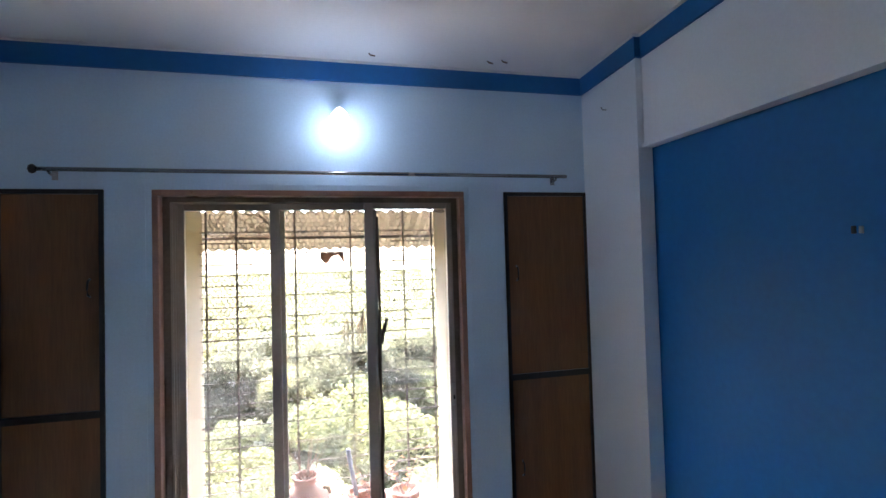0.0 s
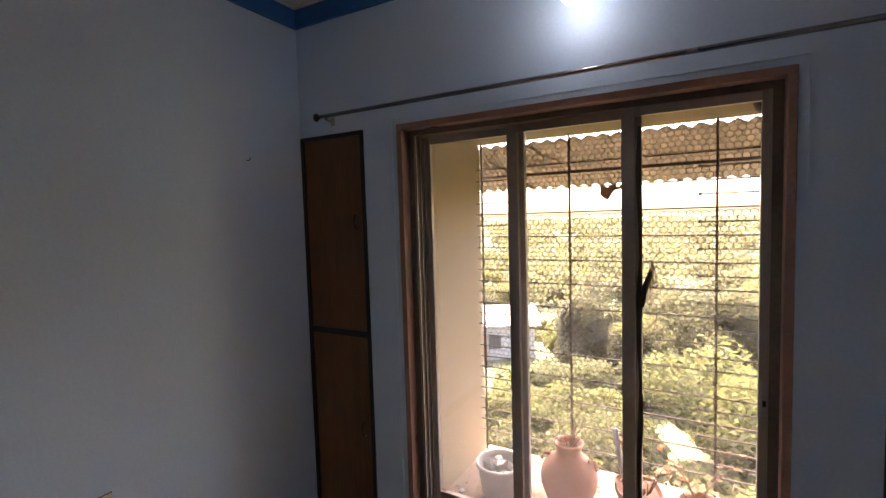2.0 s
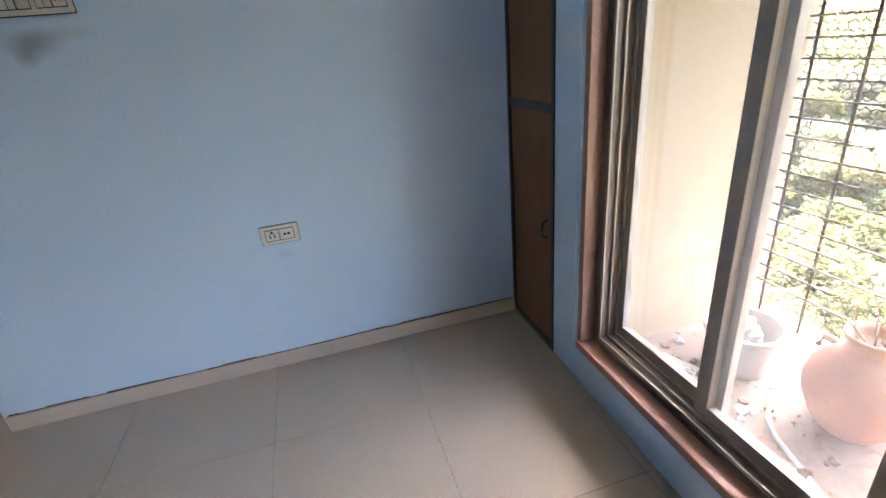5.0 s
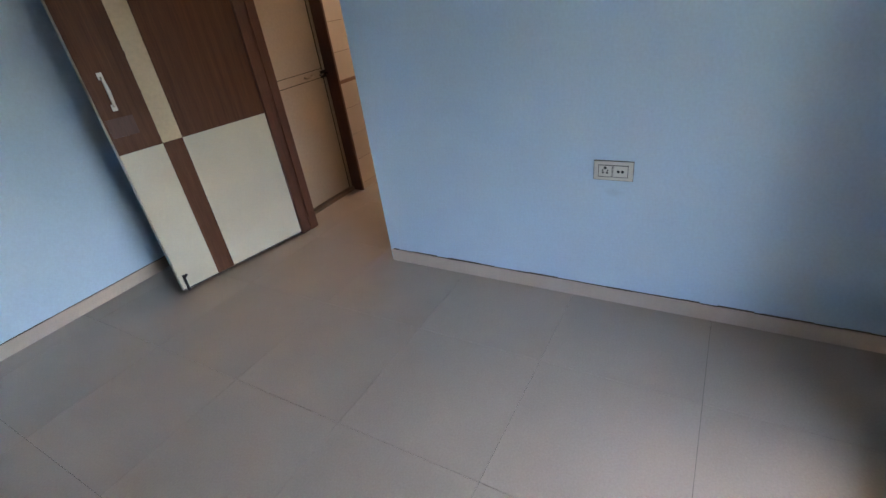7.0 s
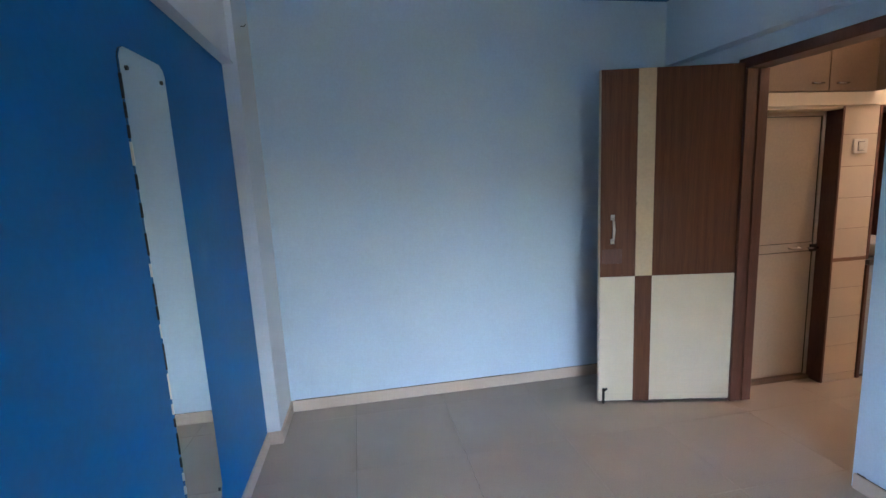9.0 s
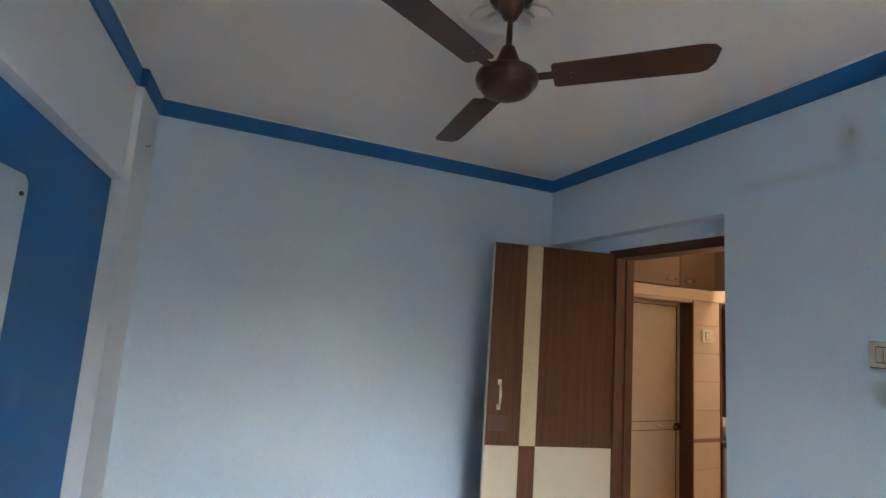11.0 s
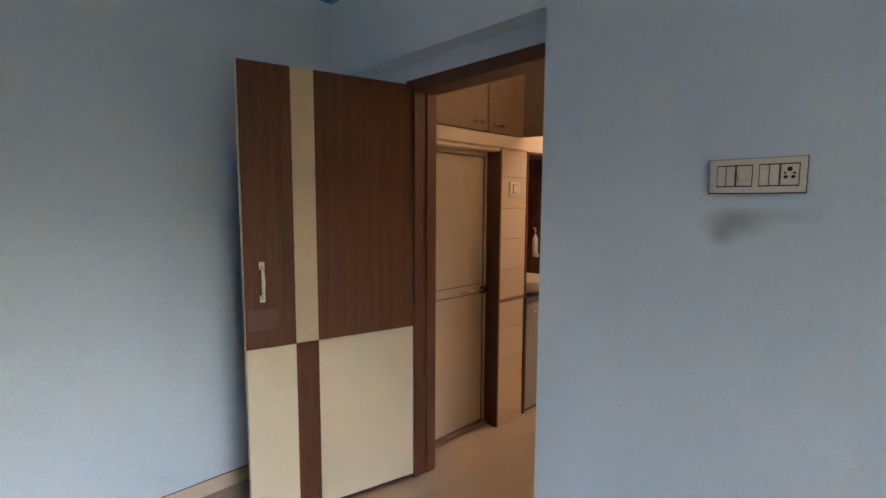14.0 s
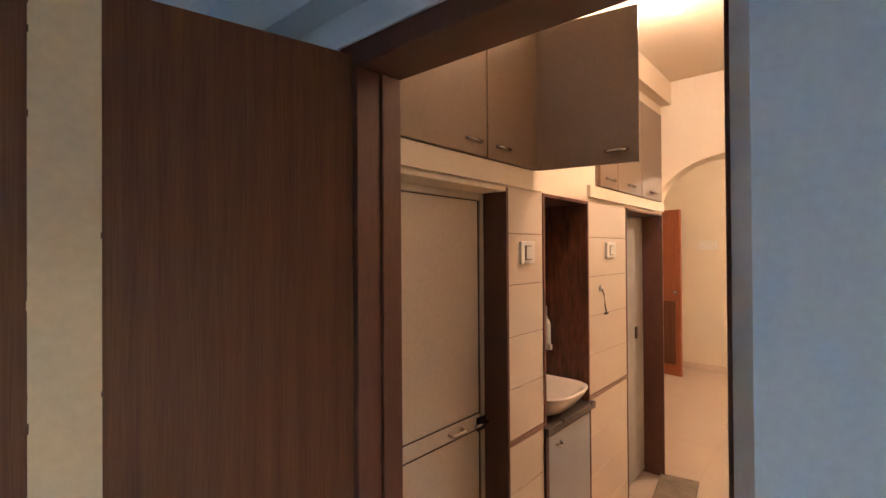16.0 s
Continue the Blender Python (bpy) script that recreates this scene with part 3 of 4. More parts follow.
rod = thing("curtain_rod", pose(0, 0, 0), "dull steel curtain rod on wall brackets over the window", "curtain rod")
part("rod", tube([(0.175, -0.052, 2.140), (2.660, -0.052, 2.140)], 0.0095, 12), m_steel, rod, "", True)
part("finial", lathe([(0.004, -0.02), (0.013, -0.014), (0.016, 0), (0.013, 0.014), (0.004, 0.02)], 12, at=(0.165, -0.052, 2.140)), m_cupf, rod, "dark rod end", True)
for x in (0.225, 2.60):
    b = part("bracket", tube([(x, 0.0, 2.125), (x, -0.03, 2.120), (x, -0.052, 2.128)], 0.006, 8), m_steel, rod)
    part("bracket_plate", boxes((x - 0.012, x + 0.012, -0.004, -0.0005, 2.100, 2.140), bev=0.001), m_steel, b)


def cupboard(x0, x1, hx, label):
    c = thing("wall_cupboard", pose(0, 0, 0), label, "cupboard", "cupboards beside the window")
    z0, zm, z1, t = 0.012, 1.062, 2.060, 0.020
    part("carcass", boxes((x0 + 0.002, x1 - 0.002, 0.06, 0.185, z0, z1)), m_cupf, c)
    part("frame", boxes((x0 + 0.0005, x0 + t, -0.006, 0.0598, z0, z1), (x1 - t, x1 - 0.0005, -0.006, 0.0598, z0, z1), (x0 + t, x1 - t, -0.006, 0.0598, z1 - t, z1), (x0 + t, x1 - t, -0.006, 0.0598, z0, z0 + t),
                       (x0 + t, x1 - t, -0.004, 0.0598, zm - 0.016, zm + 0.016)), m_cupf, c, "blackened frame beading")
    for a, b, hz in ((zm + 0.0165, z1 - t - 0.001, 1.62), (z0 + t + 0.001, zm - 0.0165, 0.58)):
        d = part("door", boxes((x0 + t + 0.001, x1 - t - 0.001, 0.002, 0.020, a, b), bev=0.002), m_cup, c)
        part("handle", tube([(hx, 0.001, hz - 0.04), (hx, -0.020, hz - 0.03), (hx, -0.026, hz), (hx, -0.020, hz + 0.03), (hx, 0.001, hz + 0.04)], 0.0045, 8), m_cupf, d, "dark wire handle", True)
    return c


cupboard(0.0, 0.412, 0.355, "tall dark brown built-in cupboard with black beading in the corner")
cupboard(2.312, 2.806, 2.375, "wider dark brown built-in cupboard with glossy black beading")

# ---- lamp over the window ----
led = thing("wall_bulb", pose(1.453, -0.02, 2.385), "lit cool white LED bulb in a wall holder", "lamp")
part("holder", tube([(0, 0.0195, 0.055), (0, -0.040, 0.058), (0, -0.135, 0.034)], [0.028, 0.022, 0.018], 16), m_white, led, "", True)
part("bulb", lathe([(0.014, 0.036), (0.026, 0.026), (0.040, 0.006), (0.044, -0.014), (0.038, -0.036), (0.020, -0.052), (0.002, -0.056)], 20, at=(0, -0.140, 0)), m_led, led, "lit bulb", True)

# ---- switches and small wall things ----
def plate(name, y0, y1, z0, z1, label, modules):
    p = thing(name, pose(0, 0, 0), label, "switch")
    # dark backing, wider below, draws the plate's shadow outline in solid colour
    part("shadow_gap", boxes((0.0003, 0.0030, y0 - 0.0022, y1 + 0.0016, z0 - 0.0030, z1 + 0.0014)), m_seam, p, "dark shadow outline of the plate")
    part("plate", boxes((0.0031, 0.011, y0, y1, z0, z1), bev=0.003), m_white, p)
    h = z1 - z0
    for k, (a, b, what) in enumerate(modules):
        ya, yb = y0 + a * (y1 - y0), y0 + b * (y1 - y0)
        part("module_gap", boxes((0.0111, 0.0116, ya - 0.0020, yb + 0.0020, z0 + 0.175 * h, z1 - 0.175 * h)), m_seam, p)
        q = part("rocker" if what in "rd" else "socket", boxes((0.0112, 0.0136, ya, yb, z0 + 0.21 * h, z1 - 0.21 * h), bev=0.001), m_white, p)
        c, zc = (ya + yb) / 2, (z0 + z1) / 2
        if what == "d":
            part("knob", tube([(0.0136, c, zc), (0.022, c, zc)], 0.012, 16), m_white, q, "", True)
        holes = {"3": ((0, 0.014, 0.0042), (-0.008, -0.006, 0.0032), (0.008, -0.006, 0.0032), (-0.010, 0.004, 0.0022), (0.010, 0.004, 0.0022)), "2": ((-0.008, 0, 0.0042), (0.008, 0, 0.0042))}.get(what, ())
        for dy, dz, r in holes:
            part("hole", tube([(0.0137, c + dy, zc + dz), (0.0142, c + dy, zc + dz)], r * 1.45, 10), m_hole, q)
    return p


plate("switchboard", -1.735, -1.513, 1.520, 1.611, "ivory switchboard with rockers, dimmer and socket", [(0.10, 0.19, "r"), (0.20, 0.29, "r"), (0.31, 0.47, "d"), (0.55, 0.64, "r"), (0.65, 0.74, "r"), (0.76, 0.93, "3")])
plate("wall_socket", -1.142, -0.990, 0.606, 0.686, "ivory double wall socket", [(0.13, 0.47, "3"), (0.51, 0.87, "2")])


def hook(name, p, d, label):
    t = thing(name, Matrix.Translation(p), label, "nail")
    d = Vector(d)
    part("shank", tube([(0, 0, 0), d * 0.02, d * 0.028 + Vector((0, 0, 0.012))], 0.0022, 6), m_cupf, t)


hook("wall_hook", (0, -0.341, 1.918), (1, 0, 0), "small bent steel hook in the blue wall")
hook("nail", (0.0, -1.17, 2.44), (1, 0, 0), "small nail in the blue wall")
hook("nail", (ex(-0.25), -0.25, 2.45), (-1, 0, 0), "small nail in the pale pillar")
hook("nail", (ex(-3.55, 0, 2.36), -3.55, 2.36), (-1, 0, 0), "small nail in the pale pillar")
for x, y in ((1.60, -0.12), (2.20, -0.13), (2.27, -0.15)):
    t = thing("loose_wire_end", pose(x, y, H), "short brown wire end poking from the ceiling", "wire")
    part("end", tube([(0, 0, 0), (0.006, -0.004, -0.010), (0.028, -0.006, -0.014)], 0.0035, 6), m_twig, t)
clip = thing("mirror_clip", pose(ex(-1.38, 0.075), -1.38, 1.75), "small white plastic clip on the blue panel", "clip")
part("lug", boxes((-0.010, 0.0, -0.013, -0.005, -0.010, 0.010), bev=0.002), m_grey, clip)
part("lug", boxes((-0.010, 0.0, 0.006, 0.015, -0.010, 0.012), bev=0.002), m_seam, clip)

# ---- mirror on the blue panel ----
MA = math.degrees(math.atan(0.0293))
mirror = thing("wall_mirror", pose(ex(-2.43, 0.075), -2.43, 0, -0.6, math.degrees(math.atan(0.014 * 2.43 / 3.75)), -MA), "tall narrow frameless mirror with chipped edge", "mirror")
c = 0.035
outline = [(0.16, 0.27), (0.16, 1.925 - c), (0.16 - c * 0.4, 1.925 - c * 0.3), (0.16 - c, 1.925), (-0.155 + c, 1.925), (-0.155 + c * 0.3, 1.925 - c * 0.4), (-0.155, 1.925 - c), (-0.155, 0.27 + c), (-0.155 + c, 0.235), (0.16 - c, 0.235)]
part("backing", prism([(u * 1.004, v) for u, v in outline], -0.0045, -0.0005, lambda u, v, w: (w, u, v)), m_cupf, mirror, "dark mirror backing")
part("glass", prism(outline, -0.0085, -0.0046, lambda u, v, w: (w, u, v)), m_mirror, mirror, "silvered glass")
for y, z in ((0.12, 1.865), (-0.12, 1.865), (0.12, 0.30), (-0.12, 0.30)):
    part("screw_cap", tube([(-0.0086, y, z), (-0.012, y, z)], 0.007, 10), m_seam, mirror, "dark screw cap")
random.seed(5)
z = 0.32
while z < 1.80:
    l = random.uniform(0.02, 0.09)
    part("chip", boxes((-0.0105, -0.0010, 0.1602, 0.1602 + random.uniform(0.002, 0.006), z, z + l), bev=0.0008), random.choice((m_hole, m_white, m_cupf, m_cupf, m_hole)), mirror)
    z += l + random.uniform(0.005, 0.05)

# ---- ceiling fan ----
fan = thing("ceiling_fan", pose(1.40, -2.05, 0), "brown three-blade ceiling fan hanging at rest", "ceiling fan")
FZ = 2.398
part("canopy", lathe([(0.014, 2.622), (0.024, 2.630), (0.040, 2.660), (0.048, 2.690), (0.048, H - 0.013)], 28), m_fan, fan, "", True)
part("downrod", tube([(0, 0, FZ + 0.09), (0, 0, 2.64)], 0.011, 12), m_fan, fan, "", True)
part("lower_cup", lathe([(0.056, FZ + 0.030), (0.052, FZ + 0.048), (0.036, FZ + 0.085), (0.022, FZ + 0.122), (0.014, FZ + 0.130)], 24), m_fan, fan, "", True)
part("motor", lathe([(0.02, FZ - 0.052), (0.062, FZ - 0.050), (0.082, FZ - 0.040), (0.092, FZ - 0.026), (0.090, FZ - 0.020), (0.104, FZ - 0.012), (0.108, FZ + 0.004), (0.103, FZ + 0.020), (0.080, FZ + 0.032), (0.03, FZ + 0.036)], 40), m_fan, fan, "", True)
for ang in (137, 267, 28):
    m = Matrix.Rotation(radians(ang), 4, "Z") @ Matrix.Translation((0, 0, FZ)) @ Matrix.Rotation(radians(-9), 4, "X")
    ol = [(0.155, -0.052), (0.165, -0.060), (0.58, -0.066), (0.618, -0.060), (0.636, -0.040), (0.630, 0.018), (0.612, 0.050), (0.59, 0.058), (0.165, 0.058), (0.155, 0.050)]
    b = prism(ol, -0.0015, 0.0015, lambda u, v, w: m @ Vector((u, v, w)))
    bl = part("blade", b, m_fan, fan)
    ar = boxes((0.095, 0.20, -0.018, 0.018, 0.0017, 0.0050), bev=0.001)
    bmesh.ops.transform(ar, matrix=m, verts=ar.verts[:])
    part("blade_arm", ar, m_fan, bl)
    for u, v in ((0.215, -0.014), (0.215, 0.014)):
        sc = tube([m @ Vector((u, v, -0.0016)), m @ Vector((u, v, -0.004))], 0.004, 8)
        part("screw", sc, m_steel, bl)
rose = thing("ceiling_rose", pose(1.40, -2.05, 0), "white plaster ceiling rose round the fan", "ceiling rose")
part("ring", lathe([(0.115, H - 0.0005), (0.115, H - 0.006), (0.185, H - 0.006), (0.195, H - 0.014), (0.215, H - 0.014), (0.222, H - 0.0005)], 40), m_ceil, rose, "", True)
for i in range(12):
    a = 2 * math.pi * i / 12
    m = Matrix.Translation((0, 0, H - 0.0065)) @ Matrix.Rotation(a, 4, "Z")
    part("petal", prism([(0.075, -0.014), (0.13, -0.024), (0.178, 0.0), (0.13, 0.024), (0.075, 0.014)], -0.012, 0.0, lambda u, v, w: m @ Vector((u, v, w))), m_ceil, rose)

# ---- passage things ----
bath = thing("door_2", pose(0, 0, 0), "closed cream bathroom door with a sliding bolt in a dark surround", "door")
part("surround", boxes((-0.864, -0.846, -3.32, PY + 0.004, 0, 1.8275), bev=0.003), m_frame, bath, "dark brown jamb lining")
part("surround", boxes((-0.276, -0.2605, -3.32, PY + 0.004, 0, 1.8275), bev=0.003), m_frame, bath, "dark brown jamb lining")
part("surround", boxes((-0.8458, -0.2765, -3.32, PY + 0.004, 1.812, 1.8275), bev=0.003), m_pwall, bath)
part("door_frame", boxes((-0.845, -0.822, -3.325, -3.290, 0.03, 1.811), (-0.822, -0.300, -3.325, -3.290, 1.785, 1.811), (-0.300, -0.277, -3.325, -3.290, 0.03, 1.811), bev=0.002), m_pvc, bath)
part("threshold", boxes((-0.845, -0.277, -3.33, -3.27, 0.0, 0.029), bev=0.003), m_loft, bath)
for z0, z1 in ((0.035, 0.905), (0.965, 1.780)):
    part("panel", boxes((-0.815, -0.306, -3.320, -3.297, z0, z1), bev=0.003), m_pvc, bath)
part("mid_rail", boxes((-0.815, -0.306, -3.320, -3.293, 0.907, 0.963), bev=0.003), m_pvc, bath)
part("edge_gasket", boxes((-0.8215, -0.8155, -3.322, -3.296, 0.035, 1.78), (-0.815, -0.306, -3.322, -3.296, 1.7805, 1.7845)), m_cupf, bath, "dark edge gasket")
part("rail_gap", boxes((-0.815, -0.306, -3.2968, -3.2925, 0.9030, 0.9068)), m_cupf, bath, "dark gap by the rail")
part("rail_gap", boxes((-0.815, -0.306, -3.2968, -3.2925, 0.9632, 0.9665)), m_cupf, bath, "dark gap by the rail")
pl = part("bolt", tube([(-0.855, -3.278, 0.925), (-0.77, -3.278, 0.925)], 0.007, 10), m_steel, bath, "steel sliding bolt", True)
part("bolt_plate", boxes((-0.845, -0.790, -3.292, -3.284, 0.900, 0.950), bev=0.002), m_cupf, pl)
part("pull", tube([(-0.70, -3.293, 0.935), (-0.70, -3.272, 0.930), (-0.63, -3.272, 0.930), (-0.63, -3.293, 0.935)], 0.007, 8), m_pvc, bath, "", True)

door2 = thing("door_3", pose(0, 0, 0), "pale closed door in a dark brown lining beside the arch", "door")
part("lining", boxes((-2.860, -2.845, -3.36, PY + 0.004, 0, 1.839), bev=0.003), m_frame, door2)
part("lining", boxes((-2.145, -2.1305, -3.36, PY + 0.002, 0, 1.839), bev=0.003), m_frame, door2)
part("lining", boxes((-2.8445, -2.1455, -3.36, PY + 0.002, 1.825, 1.839), bev=0.003), m_frame, door2)
part("leaf", boxes((-2.842, -2.148, -3.36, -3.32, 0.02, 1.82), bev=0.003), m_house, door2)
part("hasp", boxes((-2.70, -2.66, -3.3195, -3.31, 0.98, 1.06), bev=0.002), m_cupf, door2)
structure("trim_passage_ledge", boxes((-1.10, -0.232, PY - 0.003, PY + 0.012, 1.845, 1.912), (-1.10, -0.232, PY - 0.003, PY + 0.018, 1.834, 1.8445), (-2.86, -1.60, PY - 0.003, PY + 0.014, 1.855, 1.915)), m_pwall, "cream ledge under the loft cupboards", "trim")


loft = thing("loft_cupboard", pose(0, 0, 0), "brown laminate loft cupboard with one door wide open", "cupboard", "loft cupboards")
part("body", boxes((-1.062, -0.235, PY - 0.003, PY + 0.0018, 1.914, 2.50)), m_loft, loft)
for x0, x1, hx in ((-0.705, -0.24, -0.62), (-1.06, -0.707, -0.80)):
    d = part("door", boxes((x0 + 0.002, x1 - 0.002, PY + 0.002, PY + 0.020, 1.916, 2.498), bev=0.002), m_loft, loft)
    part("handle", tube([(hx - 0.04, PY + 0.020, 1.965), (hx - 0.03, PY + 0.036, 1.962), (hx + 0.03, PY + 0.036, 1.962), (hx + 0.04, PY + 0.020, 1.965)], 0.006, 8), m_steel, d, "steel bow handle", True)
od = boxes((0, 0.39, -0.009, 0.009, 1.916, 2.498), bev=0.002)
mo = pose(-1.066, PY + 0.016, 0, 0, 0, 101)
bmesh.ops.transform(od, matrix=mo, verts=od.verts[:])
od = part("open_door", od, m_loft, loft, "greyish laminate door standing open")
hd = tube([(0.27, -0.010, 1.965), (0.28, -0.027, 1.962), (0.34, -0.027, 1.962), (0.35, -0.010, 1.965)], 0.006, 8)
bmesh.ops.transform(hd, matrix=mo, verts=hd.verts[:])
part("handle", hd, m_steel, od, "steel bow handle", True)
loft2 = thing("loft_cupboard", pose(0, 0, 0), "brown laminate loft cupboard with three small doors", "cupboard", "loft cupboards")
part("body", boxes((-2.80, -1.705, PY - 0.003, PY + 0.0018, 1.918, 2.52)), m_loft, loft2)
for x0, x1 in ((-1.96, -1.71), (-2.37, -1.962), (-2.79, -2.372)):
    d = part("door", boxes((x0 + 0.002, x1 - 0.002, PY + 0.002, PY + 0.020, 1.920, 2.518), bev=0.002), m_loft, loft2)
    hx = (x0 + x1) / 2
    part("handle", tube([(hx - 0.05, PY + 0.020, 1.968), (hx - 0.04, PY + 0.038, 1.965), (hx + 0.04, PY + 0.038, 1.965), (hx + 0.05, PY + 0.020, 1.968)], 0.007, 8), m_steel, d, "steel bow handle", True)

niche = thing("wash_niche", pose(0, 0, 0), "dark stained veneer lined niche over the wash basin", "niche")
part("back_lining", boxes((-1.597, -1.135, -3.556, -3.545, 0.84, 1.832)), m_niche, niche)
part("side_lining", boxes((-1.5985, -1.587, -3.5445, PY + 0.003, 0.84, 1.832)), m_niche, niche)
part("side_lining", boxes((-1.150, -1.1335, -3.5445, PY + 0.003, 0.84, 1.832)), m_niche, niche)
part("top_lining", boxes((-1.5865, -1.1505, -3.5445, PY + 0.003, 1.818, 1.832)), m_niche, niche)
counter = thing("wash_counter", pose(0, 0, 0), "dark granite counter slab in the niche", "counter")
part("slab", boxes((-1.625, -1.1335, -3.555, PY + 0.022, 0.803, 0.836), bev=0.004), m_counter, counter)
basin = thing("wash_basin", pose(-1.365, -3.34, 0.8365), "cream-white ceramic wash basin on the counter", "basin")
bo = bmesh.new()
prof = [(0.55, 0.0), (0.72, 0.02), (0.90, 0.065), (1.0, 0.098), (1.0, 0.104), (0.95, 0.106), (0.88, 0.098), (0.70, 0.045), (0.35, 0.022), (0.05, 0.018)]
rings = []
for k, z in prof:
    ring = []
    for i in range(40):
        a = 2 * math.pi * i / 40
        ca, sa = math.cos(a), math.sin(a)
        r = 1 / (abs(ca) ** 3.2 + abs(sa) ** 3.2) ** (1 / 3.2)
        ring.append(bo.verts.new((0.205 * k * r * ca, 0.205 * k * r * sa, z)))
    rings.append(ring)
for a, b in zip(rings, rings[1:]):
    for i in range(40):
        bo.faces.new((a[i], a[(i + 1) % 40], b[(i + 1) % 40], b[i]))
bo.faces.new(rings[0][::-1])
bo.faces.new(rings[-1])
part("bowl", bo, m_ceram, basin, "", True)
part("tap", tube([(0.10, -0.16, 0.10), (0.10, -0.16, 0.17), (0.10, -0.12, 0.18), (0.10, -0.08, 0.165)], 0.010, 10), m_chrome, basin, "chrome tap", True)
vanity = thing("vanity_cabinet", pose(0, 0, 0), "grey-blue laminate cabinet under the basin", "cabinet")
part("body", boxes((-1.597, -1.1345, -3.555, PY - 0.008, 0.004, 0.8025)), m_counter, vanity)
vd = part("door", boxes((-1.582, -1.160, PY - 0.0075, PY + 0.008, 0.03, 0.79), bev=0.002), m_bluelam, vanity)
part("handle", tube([(-1.22, PY + 0.008, 0.745), (-1.23, PY + 0.024, 0.735), (-1.255, PY + 0.026, 0.735), (-1.265, PY + 0.008, 0.745)], 0.006, 8), m_chrome, vd, "chrome handle", True)
part("edge", boxes((-1.159, -1.1345, PY - 0.0075, PY + 0.009, 0.004, 0.80), bev=0.002), m_frame, vanity)
part("edge", boxes((-1.597, -1.583, PY - 0.0075, PY + 0.009, 0.004, 0.80), bev=0.002), m_frame, vanity)
soap = thing("soap_dispenser", pose(-1.572, -3.405, 1.10), "white hand-wash pump bottle on the niche side", "dispenser")
part("bracket", boxes((-0.014, 0.012, -0.022, 0.022, -0.03, 0.0), bev=0.003), m_white, soap)
part("bottle", lathe([(0.020, 0.001), (0.023, 0.01), (0.023, 0.10), (0.018, 0.125), (0.009, 0.135), (0.009, 0.145)], 18, at=(0.012, 0, 0)), m_white, soap, "", True)
part("pump", tube([(0.012, 0, 0.145), (0.012, 0, 0.195), (0.035, 0, 0.195)], 0.006, 8), m_white, soap, "", True)


def passage_switch(x0, x1, z0, z1):
    p = thing("passage_switch", pose(0, 0, 0), "small ivory switch plate on cream tiles", "switch", "passage switches")
    part("plate", boxes((x0, x1, PY + 0.001, PY + 0.013, z0, z1), bev=0.004), m_white, p)
    part("rocker", boxes((x0 + 0.3 * (x1 - x0), x0 + 0.7 * (x1 - x0), PY + 0.0132, PY + 0.017, z0 + 0.02, z1 - 0.02), bev=0.001), m_white, p)
    part("rocker_gap", boxes((x0 + 0.26 * (x1 - x0), x0 + 0.74 * (x1 - x0), PY + 0.0130, PY + 0.0136, z0 + 0.017, z1 - 0.017)), m_seam, p)


passage_switch(-1.046, -0.940, 1.535, 1.625)
passage_switch(-1.940, -1.815, 1.545, 1.630)
hk = thing("towel_hook", pose(-1.74, PY + 0.002, 1.36), "small steel hook with a hanging cord", "hook")
part("rosette", tube([(0, 0, 0.03), (0, 0.008, 0.03)], 0.016, 14), m_white, hk, "", True)
part("cord", tube([(0, 0.008, 0.03), (-0.03, 0.008, 0.0), (-0.045, 0.008, -0.06), (-0.06, 0.009, -0.10)], 0.003, 6), m_cupf, hk)
part("clasp", boxes((-0.085, -0.045, 0.002, 0.012, -0.112, -0.100), bev=0.002), m_cupf, hk)
pb = thing("passage_bulb", pose(-1.535, -2.758, PH), "lit warm bulb on the passage ceiling", "lamp")
part("holder", tube([(0, 0, 0), (0, 0, -0.02), (0, 0, -0.08)], [0.034, 0.024, 0.020], 16), m_white, pb, "", True)
part("bulb", lathe([(0.014, -0.081), (0.03, -0.10), (0.034, -0.12), (0.026, -0.142), (0.004, -0.152)], 18), m_bulb, pb, "lit bulb", True)
# added out of view to light the hall; no lamp is known here
hl = thing("hall_fill_lamp", pose(-4.4, -2.0, PH), "added unseen lamp that brightens the hall", "lamp")
part("holder", tube([(0, 0, 0), (0, 0, -0.03)], [0.05, 0.04], 16), m_white, hl, "", True)
part("globe", lathe([(0.03, -0.031), (0.06, -0.06), (0.07, -0.09), (0.05, -0.13), (0.004, -0.145)], 18), m_bulb2, hl, "lit globe", True)
dm = thing("doormat", pose(-2.68, -3.08, 0, 0, 0, 8), "crumpled grey-brown doormat on the passage floor", "mat")
part("mat_body", boxes((-0.20, 0.20, -0.11, 0.13, 0.001, 0.018), bev=0.007), m_mat, dm)
fd = thing("door_4", pose(-5.72, -3.765, 0, 0, 0, -103), "open reddish varnished front door in the hall", "door")
part("leaf", boxes((0, 0.75, -0.02, 0.02, 0.01, 2.10), bev=0.003), m_redwood, fd)
part("lower_panel", boxes((0.06, 0.69, 0.0205, 0.030, 0.15, 0.95), bev=0.004), m_brown, fd)
part("knob", lathe([(0.012, 0), (0.026, 0.02), (0.026, 0.04), (0.010, 0.05)], 14, at=(0.06, 0.03, 1.03)), m_steel, fd, "", True)
fs = thing("hall_switchboard", pose(-6.3, -3.57, 1.65), "ivory switchboard on the hall wall", "switch")
part("plate", boxes((0.0005, 0.012, -0.115, 0.115, -0.06, 0.06), bev=0.004), m_white, fs)
